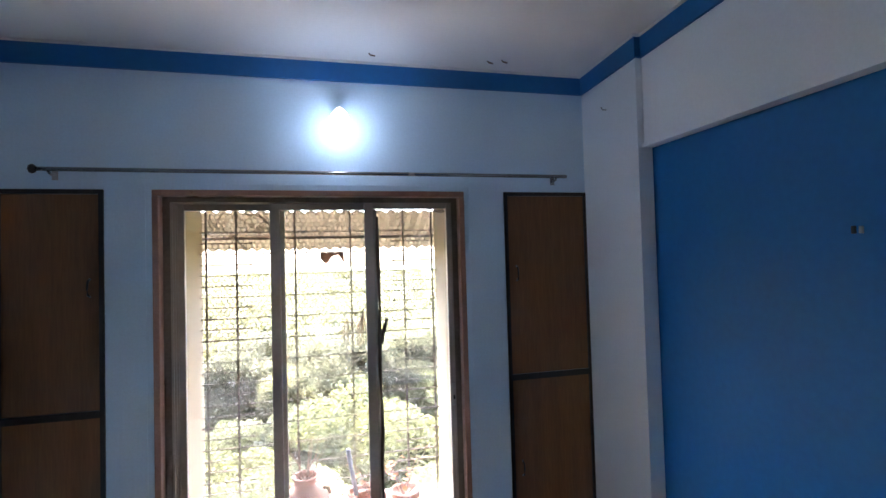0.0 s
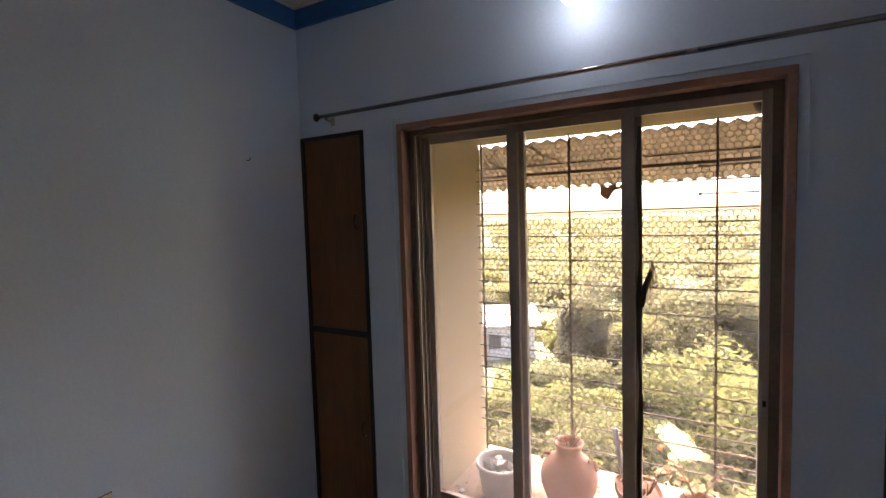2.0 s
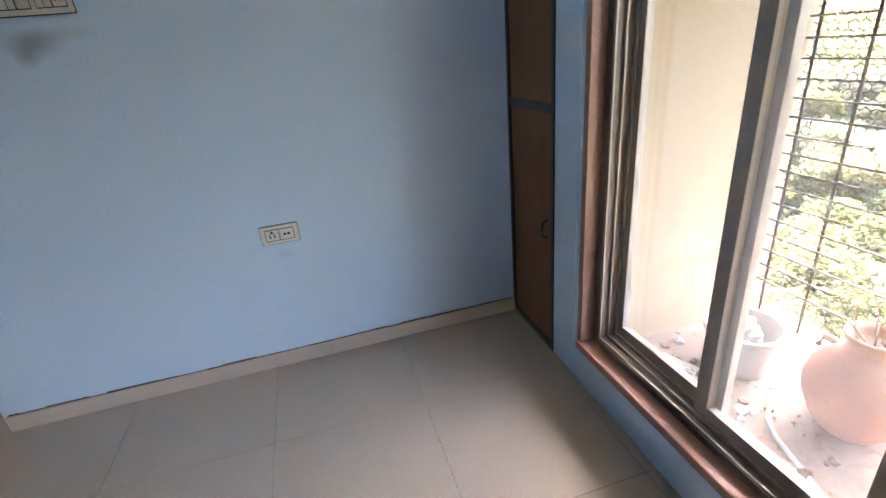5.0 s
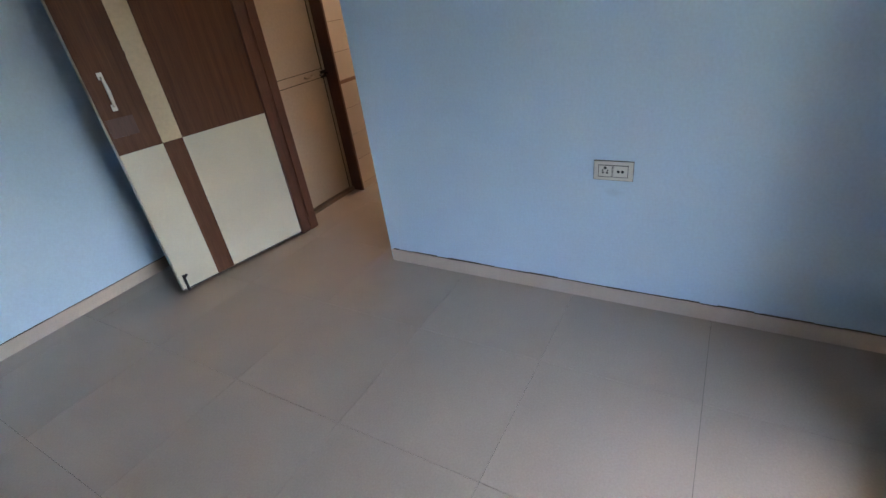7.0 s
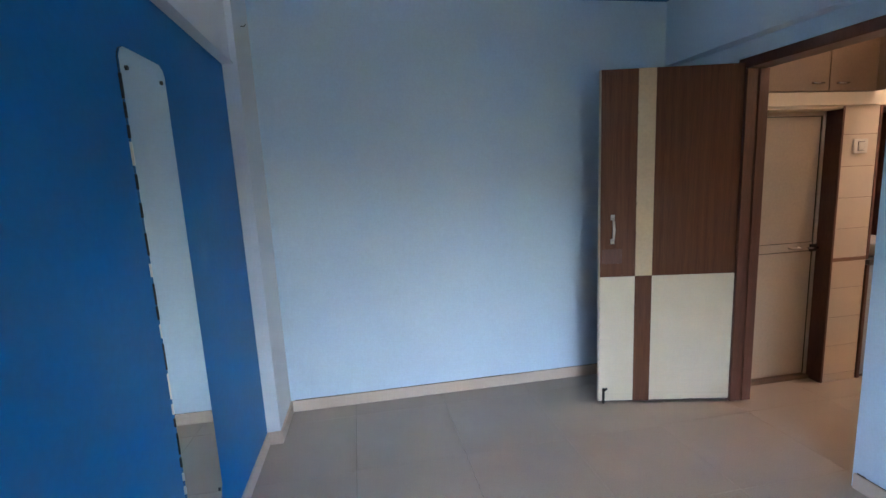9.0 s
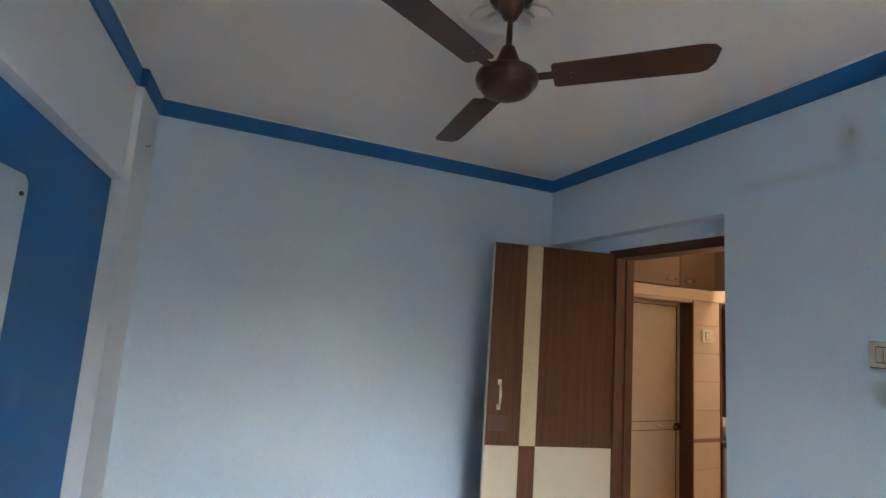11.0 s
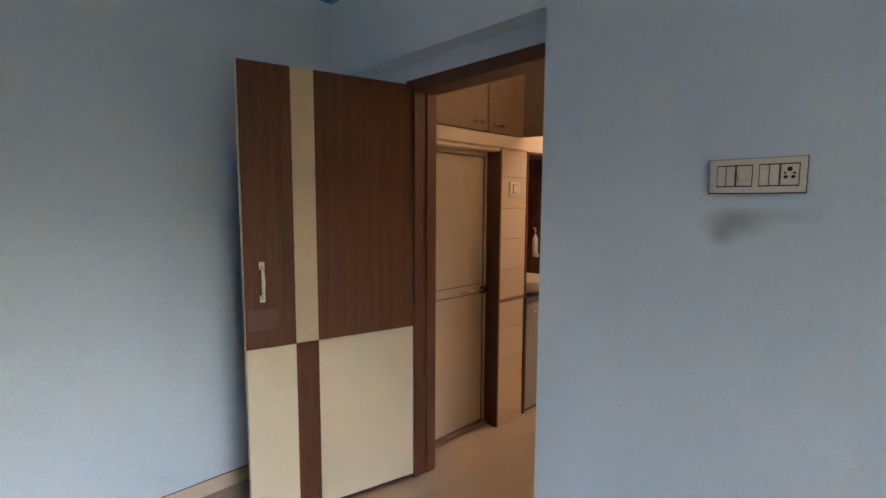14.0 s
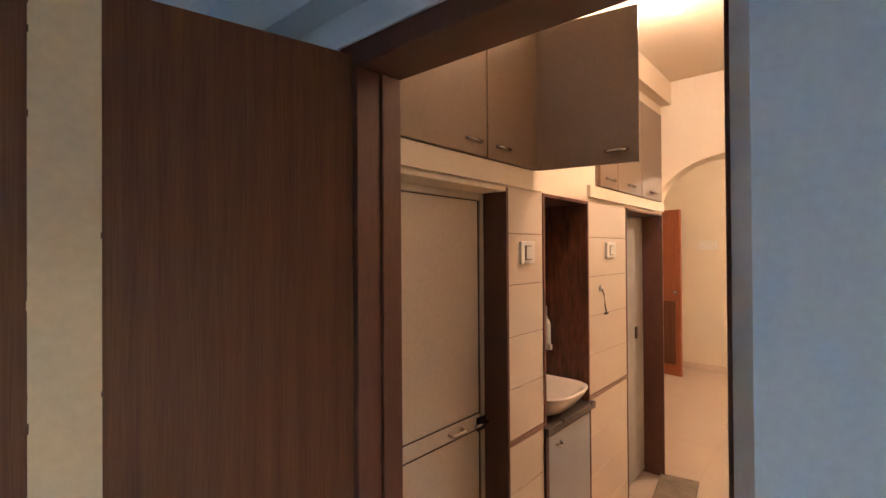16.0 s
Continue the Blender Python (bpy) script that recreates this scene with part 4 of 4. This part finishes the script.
part("rocker_row", boxes((0.0122, 0.016, -0.09, 0.09, -0.025, 0.025), bev=0.002), m_white, fs)

# ---- the bay outside the window ----
BX0, BX1, BY, BZ, BT = 0.565, 2.130, 0.945, 0.07, 2.085
structure("bay_side_west", boxes((BX0 - 0.12, BX0, 0.22, BY + 0.04, -0.3, 2.4)), m_ochre, "cream plastered side of the window bay", "wall")
structure("bay_side_east", boxes((BX1, BX1 + 0.12, 0.22, BY + 0.04, -0.3, 2.4)), m_ochre, "cream plastered side of the window bay", "wall")
structure("bay_soffit", boxes((BX0, BX1, 0.22, BY + 0.04, BT, 2.4)), m_ochre, "cream plastered underside of the bay", "ceiling")
structure("bay_sill", boxes((BX0, BX1, 0.22, BY + 0.10, -0.3, BZ)), m_sill, "dusty cement sill strewn with litter", "sill")
grille = thing("window_grille", pose(0, 0, 0), "rusty iron security grille of thin bars", "grille")
zs = [1.922 - 0.1405 * k for k in range(13)]
for z in zs:
    part("bar", tube([(BX0, BY - 0.015, z), (BX1, BY - 0.015, z)], 0.0045, 6), m_iron, grille)
for x in (0.60, 0.785, 1.155, 1.525, 1.895, 2.10):
    part("upright", boxes((x - 0.006, x + 0.006, BY - 0.010, BY - 0.006, BZ, BT)), m_iron, grille)
for z in zs[:-1]:
    for xa, xb in ((BX0, 0.875), (1.82, BX1)):
        part("stub_bar", tube([(xa, BY - 0.015, z - 0.07), (xb, BY - 0.015, z - 0.07)], 0.004, 6), m_iron, grille)
        k = xb if xa == BX0 else xa
        part("bar_tip", lathe([(0.002, -0.009), (0.009, -0.004), (0.009, 0.004), (0.002, 0.009)], 8, at=(k, BY - 0.015, z - 0.07)), m_iron, grille)

# hexagonal wire netting tied to the grille, torn away towards one side
net_v, net_f = [], []


def wire(a, b, r=0.0018):
    a, b = Vector(a), Vector(b)
    d = (b - a).normalized()
    n = d.cross(Vector((0, 1, 0))).normalized() * r
    k = len(net_v)
    o = Vector((0, r, 0))
    for p in (a, b):
        net_v.extend([tuple(p + n - o * 0.6), tuple(p - n - o * 0.6), tuple(p + o)])
    net_f.extend([(k, k + 3, k + 4, k + 1), (k + 1, k + 4, k + 5, k + 2), (k + 2, k + 5, k + 3, k)])


random.seed(3)
HW, HH = 0.035, 0.037
rows_n, cols_n = int((BT - BZ) / (HH * 0.75)) + 1, int((BX1 - BX0) / HW) + 2


def net_pt(x, z):
    return (x + 0.004 * noise.noise((x * 9, z * 9, 1)), BY + 0.004 + 0.010 * noise.noise((x * 4, z * 4, 5)), z + 0.004 * noise.noise((x * 9, z * 9, 7)))


for r in range(rows_n):
    for q in range(cols_n):
        cx, cz = BX0 + q * HW + (HW / 2 if r % 2 else 0), BT - r * HH * 0.75
        edge = 2.10 - max(0.0, 1.75 - cz) * 0.34
        if cx > edge or cx > BX1 - 0.02 or cz < BZ + 0.02 or 1.62 < cz < 1.76 and 0.62 < cx:
            continue
        top, ur, lr = (cx, cz + HH / 2), (cx + HW / 2, cz + HH / 4), (cx + HW / 2, cz - HH / 4)
        ul = (cx - HW / 2, cz + HH / 4)
        wire(net_pt(*top), net_pt(*ur))
        wire(net_pt(*top), net_pt(*ul))
        wire(net_pt(*ur), net_pt(*lr))
me = bpy.data.meshes.new("wire_netting")
me.from_pydata(net_v, [], net_f)
me.materials.append(m_wire)
tagged(new("wire_netting", me), label="torn hexagonal wire netting on the grille", category="netting", kind="stuff")

# corrugated awning
aw = thing("awning", pose(0, 0, 0), "stained corrugated sheet awning over the window", "awning")
bm = bmesh.new()
cols = [[bm.verts.new((0.2 + 2.4 * i / 120, 0.955 + 0.595 * j, 2.068 - 0.243 * j + 0.010 * math.sin(2 * math.pi * i / 4.0) + (0.006 * noise.noise((i * 0.3, j, 0))) + dz)) for j in (0, 0.5, 1) for dz in (0,)] for i in range(121)]
for a, b in zip(cols, cols[1:]):
    for j in range(2):
        bm.faces.new((a[j], b[j], b[j + 1], a[j + 1]))
bmesh.ops.solidify(bm, geom=bm.faces[:], thickness=0.004)
part("sheet", bm, m_awn, aw)
part("batten", boxes((0.2, 2.6, 1.30, 1.33, 1.895, 1.915), bev=0.002), m_iron, aw)
for x in (0.75, 1.9):
    part("strut", tube([(x, 0.985, 1.90), (x, 1.50, 1.83)], 0.008, 6), m_iron, aw)
rg = thing("hanging_rag", pose(1.40, 0.965, 1.745), "clay-coloured rag snagged on the netting", "rag")
bm = bmesh.new()
gr = [[bm.verts.new((0.16 * (i / 8 - 0.5), 0.012 * math.sin(i * 1.9 + j), 0.035 - 0.075 * j / 4 * (0.6 + 0.4 * math.sin(i * 0.9)) + 0.006 * math.sin(i * 2.2))) for j in range(5)] for i in range(9)]
for a, b in zip(gr, gr[1:]):
    for j in range(4):
        bm.faces.new((a[j], b[j], b[j + 1], a[j + 1]))
bmesh.ops.solidify(bm, geom=bm.faces[:], thickness=0.004)
part("cloth", bm, m_rag, rg, "", True)
kn = thing("round_fitting", pose(2.085, 0.42, 2.00), "small dark round fitting under the bay soffit", "fitting")
part("body", lathe([(0.02, 0.0855), (0.045, 0.07), (0.052, 0.035), (0.04, 0.005), (0.01, -0.005)], 18, at=(-0.03, 0, 0)), m_bark, kn, "", True)
wv = thing("dry_creeper", pose(0, 0, 0), "dry creeper stems under the awning", "creeper")
random.seed(11)
for i in range(14):
    x = random.uniform(0.6, 1.0)
    p = [(x, 0.975, 2.05)]
    for k in range(4):
        p.append((p[-1][0] + random.uniform(-0.06, 0.09), 0.975 + random.uniform(-0.012, 0.03), p[-1][2] - random.uniform(0.0, 0.06)))
    part("stem", tube(p, 0.003, 5), m_twig, wv)

# ---- pots on the sill ----
def twigs(parent, base, n, h, spread, seed, leaf=None):
    random.seed(seed)
    for i in range(n):
        a = random.uniform(0, 2 * math.pi)
        p = [Vector(base) + Vector((0.02 * math.cos(a), 0.02 * math.sin(a), 0))]
        for k in range(4):
            p.append(p[-1] + Vector((spread * math.cos(a) * random.uniform(0.1, 0.5), spread * math.sin(a) * random.uniform(0.1, 0.5), h / 4 * random.uniform(0.7, 1.2))))
            a += random.uniform(-0.6, 0.6)
        s = part("twig", tube(p, [0.0035, 0.003, 0.0025, 0.002, 0.0012], 5), m_twig, parent)
        if leaf:
            for q in p[2:]:
                bm = bmesh.new()
                d = Vector((random.uniform(-1, 1), random.uniform(-1, 1), random.uniform(-0.4, 0.4))).normalized() * random.uniform(0.035, 0.06)
                w = d.cross(Vector((0, 0, 1))).normalized() * 0.018
                up = Vector((0, 0, 0.006))
                v = [bm.verts.new(c) for c in (q, q + d * 0.5 + w + up, q + d, q + d * 0.5 - w + up)]
                bm.faces.new((v[0], v[1], v[2]))
                bm.faces.new((v[0], v[2], v[3]))
                part("leaf", bm, leaf, s)


pot = thing("round_clay_pot", pose(1.215, 0.62, BZ), "round-bellied terracotta pot with dry twigs", "pot")
part("vessel", lathe([(0.075, 0.0), (0.085, 0.004), (0.118, 0.05), (0.145, 0.12), (0.150, 0.165), (0.138, 0.215), (0.105, 0.258), (0.070, 0.280), (0.062, 0.300), (0.066, 0.325), (0.078, 0.342), (0.080, 0.350), (0.070, 0.352), (0.056, 0.335), (0.052, 0.310), (0.03, 0.305)], 40), m_terra, pot, "", True)
part("soil", lathe([(0.056, 0.300), (0.054, 0.318), (0.01, 0.322)], 20), m_soil, pot)
for sg in (-1, 1):
    part("lug", tube([(sg * 0.10, 0.0, 0.265), (sg * 0.135, 0, 0.262), (sg * 0.147, 0, 0.225)], 0.012, 8), m_terra, pot, "", True)
twigs(pot, (0, 0, 0.318), 9, 0.22, 0.09, 21)
bucket = thing("bucket", pose(0.845, 0.56, BZ), "dusty grey plastic bucket filled with rubble", "bucket")
part("tub", lathe([(0.098, 0), (0.104, 0.004), (0.126, 0.165), (0.137, 0.168), (0.137, 0.186), (0.124, 0.186), (0.120, 0.160), (0.112, 0.10), (0.01, 0.10)], 36), m_grey, bucket, "", True)
random.seed(4)
for i in range(16):
    bm = bmesh.new()
    bmesh.ops.create_icosphere(bm, subdivisions=1, radius=random.uniform(0.022, 0.042))
    for v in bm.verts:
        v.co *= random.uniform(0.75, 1.2)
    a, r = random.uniform(0, 6.28), random.uniform(0, 0.075)
    bmesh.ops.translate(bm, vec=(r * math.cos(a), r * math.sin(a), 0.125 + 0.045 * random.random()), verts=bm.verts[:])
    tagged(link("rubble", bm, m_stonegrey, bucket))
planter = thing("terracotta_planter", pose(1.575, 0.50, BZ), "square-mouthed terracotta planter with withered seedlings", "pot")
bo = bmesh.new()
rings = []
for k, z in ((0.060, 0.0), (0.066, 0.004), (0.088, 0.215), (0.100, 0.218), (0.102, 0.262), (0.092, 0.264), (0.084, 0.24), (0.02, 0.238)):
    ring = []
    for i in range(32):
        a = 2 * math.pi * i / 32 + 0.35
        ca, sa = math.cos(a - 0.35), math.sin(a - 0.35)
        r = 1 / (abs(ca) ** 5 + abs(sa) ** 5) ** (1 / 5)
        x, y = k * r * ca, k * r * sa
        ring.append(bo.verts.new((x * 0.94 - y * 0.34, x * 0.34 + y * 0.94, z)))
    rings.append(ring)
for a, b in zip(rings, rings[1:]):
    for i in range(32):
        bo.faces.new((a[i], a[(i + 1) % 32], b[(i + 1) % 32], b[i]))
bo.faces.new(rings[0][::-1])
bo.faces.new(rings[-1])
part("vessel", bo, m_terra, planter)
part("shard", boxes((-0.05, 0.035, -0.03, 0.02, 0.235, 0.275), bev=0.012), m_terra, planter)
twigs(planter, (0.03, 0, 0.238), 7, 0.20, 0.16, 31, m_dryleaf)
sk = thing("grey_stick", pose(0, 0, 0), "grey wooden stick standing in the planter", "stick")
part("shaft", tube([(1.515, 0.52, 0.30), (1.470, 0.50, 0.59)], 0.013, 10), m_bluelam, sk, "", True)
pot3 = thing("small_clay_pot", pose(1.83, 0.66, BZ), "small terracotta pot with dry seedlings", "pot")
part("vessel", lathe([(0.060, 0), (0.064, 0.003), (0.084, 0.125), (0.094, 0.127), (0.096, 0.165), (0.086, 0.166), (0.080, 0.145), (0.01, 0.143)], 32), m_terra, pot3, "", True)
twigs(pot3, (0, 0, 0.143), 8, 0.20, 0.15, 41, m_dryleaf)
hose = thing("rope", pose(0, 0, BZ), "pale frayed rope lying across the dusty sill", "rope")
part("strand", tube([(1.02, 0.58, 0.008), (1.06, 0.48, 0.009), (1.10, 0.42, 0.008), (1.17, 0.37, 0.010), (1.27, 0.34, 0.008), (1.36, 0.31, 0.008), (1.43, 0.27, 0.008), (1.55, 0.25, 0.008)], 0.0075, 8), m_grey, hose, "", True)
paper = thing("paper_scrap", pose(0.78, 0.33, BZ + 0.004, 4, 3, 24), "crumpled white paper scrap on the sill", "paper")
bm = bmesh.new()
gr = [[bm.verts.new((0.035 * (i - 2), 0.026 * (j - 2), 0.008 * noise.noise((i * 0.8, j * 0.8, 2)) + 0.006)) for j in range(5)] for i in range(5)]
for a, b in zip(gr, gr[1:]):
    for j in range(4):
        bm.faces.new((a[j], b[j], b[j + 1], a[j + 1]))
bmesh.ops.solidify(bm, geom=bm.faces[:], thickness=0.001)
part("sheet", bm, m_white, paper)
random.seed(29)
for i in range(22):
    bm = bmesh.new()
    rr = random.uniform(0.010, 0.026)
    bmesh.ops.create_icosphere(bm, subdivisions=1, radius=rr)
    for v in bm.verts:
        v.co *= random.uniform(0.7, 1.2)
        v.co.z = max(v.co.z * 0.7, -rr * 0.45)
    x, y = (random.uniform(0.62, 1.08), random.uniform(0.33, 0.48)) if i < 14 else (random.uniform(1.3, 2.05), random.uniform(0.28, 0.45))
    st = thing("rubble_stone", pose(x, y, BZ + rr * 0.45), "small dusty grey-brown stone lying on the sill", "stone", "stones on the sill")
    part("lump", bm, random.choice((m_stonegrey, m_sill, m_soil)), st)
straw = thing("hanging_straw", pose(1.60, BY - 0.03, 1.32), "dry straw tuft hanging from the netting", "straw")
for cx, n in ((0.0, 9), (-0.11, 6)):
    for i in range(n):
        dx = random.uniform(-0.035, 0.035)
        part("stalk", tube([(cx, 0, 0.05 if cx == 0 else -0.02), (cx + dx * 0.6, 0.004, -0.02), (cx + dx, 0.006, -0.05), (cx + dx * 1.2, 0.004, -random.uniform(0.12, 0.19))], [0.003, 0.004, 0.004, 0.002], 5), m_twig, straw)
part("stalk", tube([(0.03, 0, 0.09), (0.0, 0, 0.05), (-0.07, 0, 0.03), (-0.11, 0, -0.02)], 0.003, 5), m_twig, straw)
lv, lf = [], []
random.seed(8)
for i in range(420):
    x, y = random.uniform(BX0 + 0.03, BX1 - 0.03), random.uniform(0.25, BY)
    a, s, h = random.uniform(0, 6.28), random.uniform(0.006, 0.022), random.uniform(0.001, 0.010)
    k = len(lv)
    for du, dv, dz in ((-1, 0, 0), (0, -0.5, h), (1, 0, h * 0.4), (0, 0.5, h)):
        lv.append((x + s * (du * math.cos(a) - dv * math.sin(a)), y + s * (du * math.sin(a) + dv * math.cos(a)), BZ + 0.001 + dz))
    lf += [(k, k + 1, k + 2), (k, k + 2, k + 3)]
me = bpy.data.meshes.new("leaf_litter")
me.from_pydata(lv, [], lf)
me.materials.append(m_twig)
tagged(new("leaf_litter", me), label="dry leaf litter scattered on the sill", category="litter", kind="stuff")

# ---- outside: ground, house, trees ----
def land(x, y):
    d = math.hypot(x, y)
    return -9.0 + 6.1 * max(0.0, min(1.0, (d - 45) / 110)) ** 1.3 + 0.5 * noise.noise((x * 0.05, y * 0.05, 0)) + (0.8 * noise.noise((x * 0.02, y * 0.02, 3)))


bm = bmesh.new()
xs = [-900, -500, -300, -200] + [-150 + 6 * i for i in range(51)] + [200, 300, 500, 900]
ys2 = [-900, -400, -100, -20] + [4 * i for i in range(45)] + [220, 320, 500, 900]
gv = [[bm.verts.new((x, y, land(x, y))) for y in ys2] for x in xs]
for a, b in zip(gv, gv[1:]):
    for j in range(len(ys2) - 1):
        bm.faces.new((a[j], b[j], b[j + 1], a[j + 1]))
structure("ground", bm, m_ground, "dry grassy ground rising to a wooded hillside", "ground")


def tree_meshes(seed, leafmat, h, spread, n):
    random.seed(seed)
    tb = tube([(0, 0, 0), (0.1, 0.05, h * 0.3), (0.0, 0.1, h * 0.6), (0.1, 0, h * 0.9)], [0.22, 0.17, 0.11, 0.04], 7)
    for i in range(7):
        a, z = i * 2.4, h * random.uniform(0.35, 0.7)
        tube([(0, 0, z), (spread * 0.4 * math.cos(a), spread * 0.4 * math.sin(a), z + h * 0.12), (spread * 0.75 * math.cos(a), spread * 0.75 * math.sin(a), z + h * 0.2)], [0.08, 0.05, 0.02], 5, tb)
    bmesh.ops.recalc_face_normals(tb, faces=tb.faces)
    tm = bpy.data.meshes.new("trunk")
    tb.to_mesh(tm)
    tb.free()
    tm.materials.append(m_bark)
    v, f = [], []
    lobes = [(Vector((spread * random.uniform(-0.65, 0.65), spread * random.uniform(-0.65, 0.65), h * random.uniform(0.5, 0.95))), random.uniform(0.25, 0.5) * spread) for _ in range(13)]
    for i in range(n):
        c, r = random.choice(lobes)
        d = Vector((random.gauss(0, 1), random.gauss(0, 1), random.gauss(0, 0.8))).normalized() * r * random.uniform(0.55, 1.05)
        p, s = c + d, random.uniform(0.07, 0.15)
        u = Vector((random.gauss(0, 1), random.gauss(0, 1), random.gauss(0, 0.6))).normalized()
        w = u.orthogonal().normalized()
        k = len(v)
        v += [tuple(p - u * s), tuple(p + w * s * 0.5), tuple(p + u * s), tuple(p - w * s * 0.5)]
        f.append((k, k + 1, k + 2, k + 3))
    cm = bpy.data.meshes.new("crown")
    cm.from_pydata(v, [], f)
    cm.materials.append(leafmat)
    return tm, cm


kinds = [tree_meshes(51, m_leafs[0], 5.5, 2.6, 9000), tree_meshes(52, m_leafs[1], 4.2, 2.4, 8000), tree_meshes(53, m_leafs[2], 6.5, 3.0, 10000), tree_meshes(54, m_leafs[1], 2.2, 1.8, 5000)]
names = ("broad leafy tree of olive green", "small bright green tree", "tall dark green tree", "low bright green bush")
protos = []
random.seed(77)
spots = [(5.2, 9.5, 1), (3.6, 8.0, 3), (7.5, 13, 0), (-1.0, 15, 3), (1.5, 13, 3), (2.5, 17, 1), (-4, 24, 3), (-8, 14, 3), (-15, 16, 1), (-20, 26, 2), (-9, 34, 0)]
for i in range(290):
    d, a = 9 + 34 * (i / 290) ** 0.8, random.uniform(-1.3, 0.8)
    spots.append((d * math.sin(a), d * math.cos(a), 3))
for i in range(150):
    d = 24 + 38 * (i / 150)
    a = random.uniform(-1.25, 0.75)
    spots.append((d * math.sin(a), d * math.cos(a), random.choice((0, 0, 1, 2, 2))))
for i, (x, y, k) in enumerate(spots):
    along, side = (-0.40 * (x - 2) + 0.916 * y), abs(0.916 * (x - 2) + 0.40 * y)
    if math.hypot(x + 12.8, y - 31.0) < 5.5 or (along < 30 and side < 3.2 and (k != 3 or along > 25)):
        continue
    t = thing("tree" if k != 3 else "bush", pose(x, y, land(x, y) - (1.3 if math.hypot(x, y) > 35 else 0.1), 0, 0, random.uniform(0, 360)) @ Matrix.Scale(random.uniform(0.6, 0.95) if math.hypot(x, y) > 20 else random.uniform(0.75, 1.2), 4), names[k], "tree" if k != 3 else "bush", "trees on the slope")
    for nm, me in zip(("trunk", "crown"), kinds[k]):
        o = new(nm, me)
        o.parent = t

# the wooded hillside further off
random.seed(91)
wood_v, wood_f = [], []
for i in range(1100):
    d, a = 52 + 125 * (i / 1100) ** 0.9, random.uniform(-1.2, 0.7)
    x, y = d * math.sin(a), d * math.cos(a)
    c = Vector((x, y, land(x, y) + random.uniform(0.4, 1.6)))
    rad = random.uniform(1.6, 3.2)
    for j in range(130):
        u = Vector((random.gauss(0, 1), random.gauss(0, 1), abs(random.gauss(0, 0.8)))).normalized()
        p = c + Vector((u.x * rad, u.y * rad, u.z * rad * 0.9)) * random.uniform(0.75, 1.08)
        e = Vector((random.gauss(0, 1), random.gauss(0, 1), random.gauss(0, 1))).normalized() * random.uniform(0.2, 0.5)
        w = e.orthogonal().normalized() * e.length * 0.6
        k = len(wood_v)
        wood_v += [tuple(p - e), tuple(p + w), tuple(p + e), tuple(p - w)]
        wood_f.append((k, k + 1, k + 2, k + 3))
me = bpy.data.meshes.new("far_woods")
me.from_pydata(wood_v, [], wood_f)
me.materials.append(m_leafs[0])
tagged(new("far_woods", me), label="olive green woods on the far hillside", category="woods", kind="stuff")

hx0, hy0 = -12.8, 31.0
house = thing("house", pose(hx0, hy0, land(hx0, hy0) - 0.2, 0, 0, 28), "small whitewashed house with a grey sheet roof", "house")
part("wall", boxes((-3.2, 3.2, -2, 2, 0, 2.9)), m_house, house)
part("roof", prism([(-2.6, 2.9), (2.6, 2.9), (0.4, 3.9), (-0.4, 3.9)], -3.6, 3.6, lambda u, v, w: (w, u, v)), m_roof, house)
for x in (-2.0, 0.3, 2.1):
    w = part("window", boxes((x - 0.45, x + 0.45, -2.03, -2.003, 1.1, 2.1)), m_dark, house, "dark open window")
    part("sill", boxes((x - 0.55, x + 0.55, -2.10, -2.005, 1.0, 1.09)), m_house, w)
part("door", boxes((-1.1, -0.3, -2.03, -2.003, 0.2, 2.1)), m_redwood, house)

# ---- pieces: wall tiles of the passage, floor tiles ----
wp = bpy.data.objects["wall_passage_south"]
zc = [0.0, 0.055, 0.257, 0.457, 0.657, 0.838, 0.862, 1.055, 1.255, 1.455, 1.655, 1.835]
for xa, xb in ((-1.131, -0.864), (-2.129, -1.601)):
    link("grout", boxes((xa, xb, PY - 0.0059, PY - 0.0036, 0, 1.834)), m_dado, wp)
for xa, xb, nx in ((-1.131, -0.864, 1), (-2.129, -1.601, 1)):
    wx = (xb - xa) / nx
    for i in range(nx):
        for z0, z1 in zip(zc, zc[1:]):
            thin = z1 - z0 < 0.03
            bm = boxes((xa + i * wx + 0.001, xa + (i + 1) * wx - 0.001, PY - 0.0035, PY + (0.002 if thin else 0.0), z0 + 0.0015, z1 - 0.0015), bev=0.0008)
            link("border_tile" if thin else "tile", bm, m_dado if thin else m_ptile, wp)

TS, TX, TY = 0.59, 0.50, -0.629


def tile_mesh(w, d):
    bm = boxes((0.0007, w - 0.0007, 0.0007, d - 0.0007, -0.0034, 0.0), bev=0.0008)
    me = bpy.data.meshes.new("tile")
    bm.to_mesh(me)
    bm.free()
    me.materials.append(m_tile)
    return me


full, thin = tile_mesh(TS, TS), tile_mesh(TS, 0.039)
for i in range(-12, 5):
    for j in range(-8, 2):
        x, y = TX + i * TS, TY + j * TS
        if x < -6.6 or x > 2.8 or y < -5.1:
            continue
        o = new("tile", thin if j == 1 else full)
        o.location = (x, y, 0)
        o.parent = floor
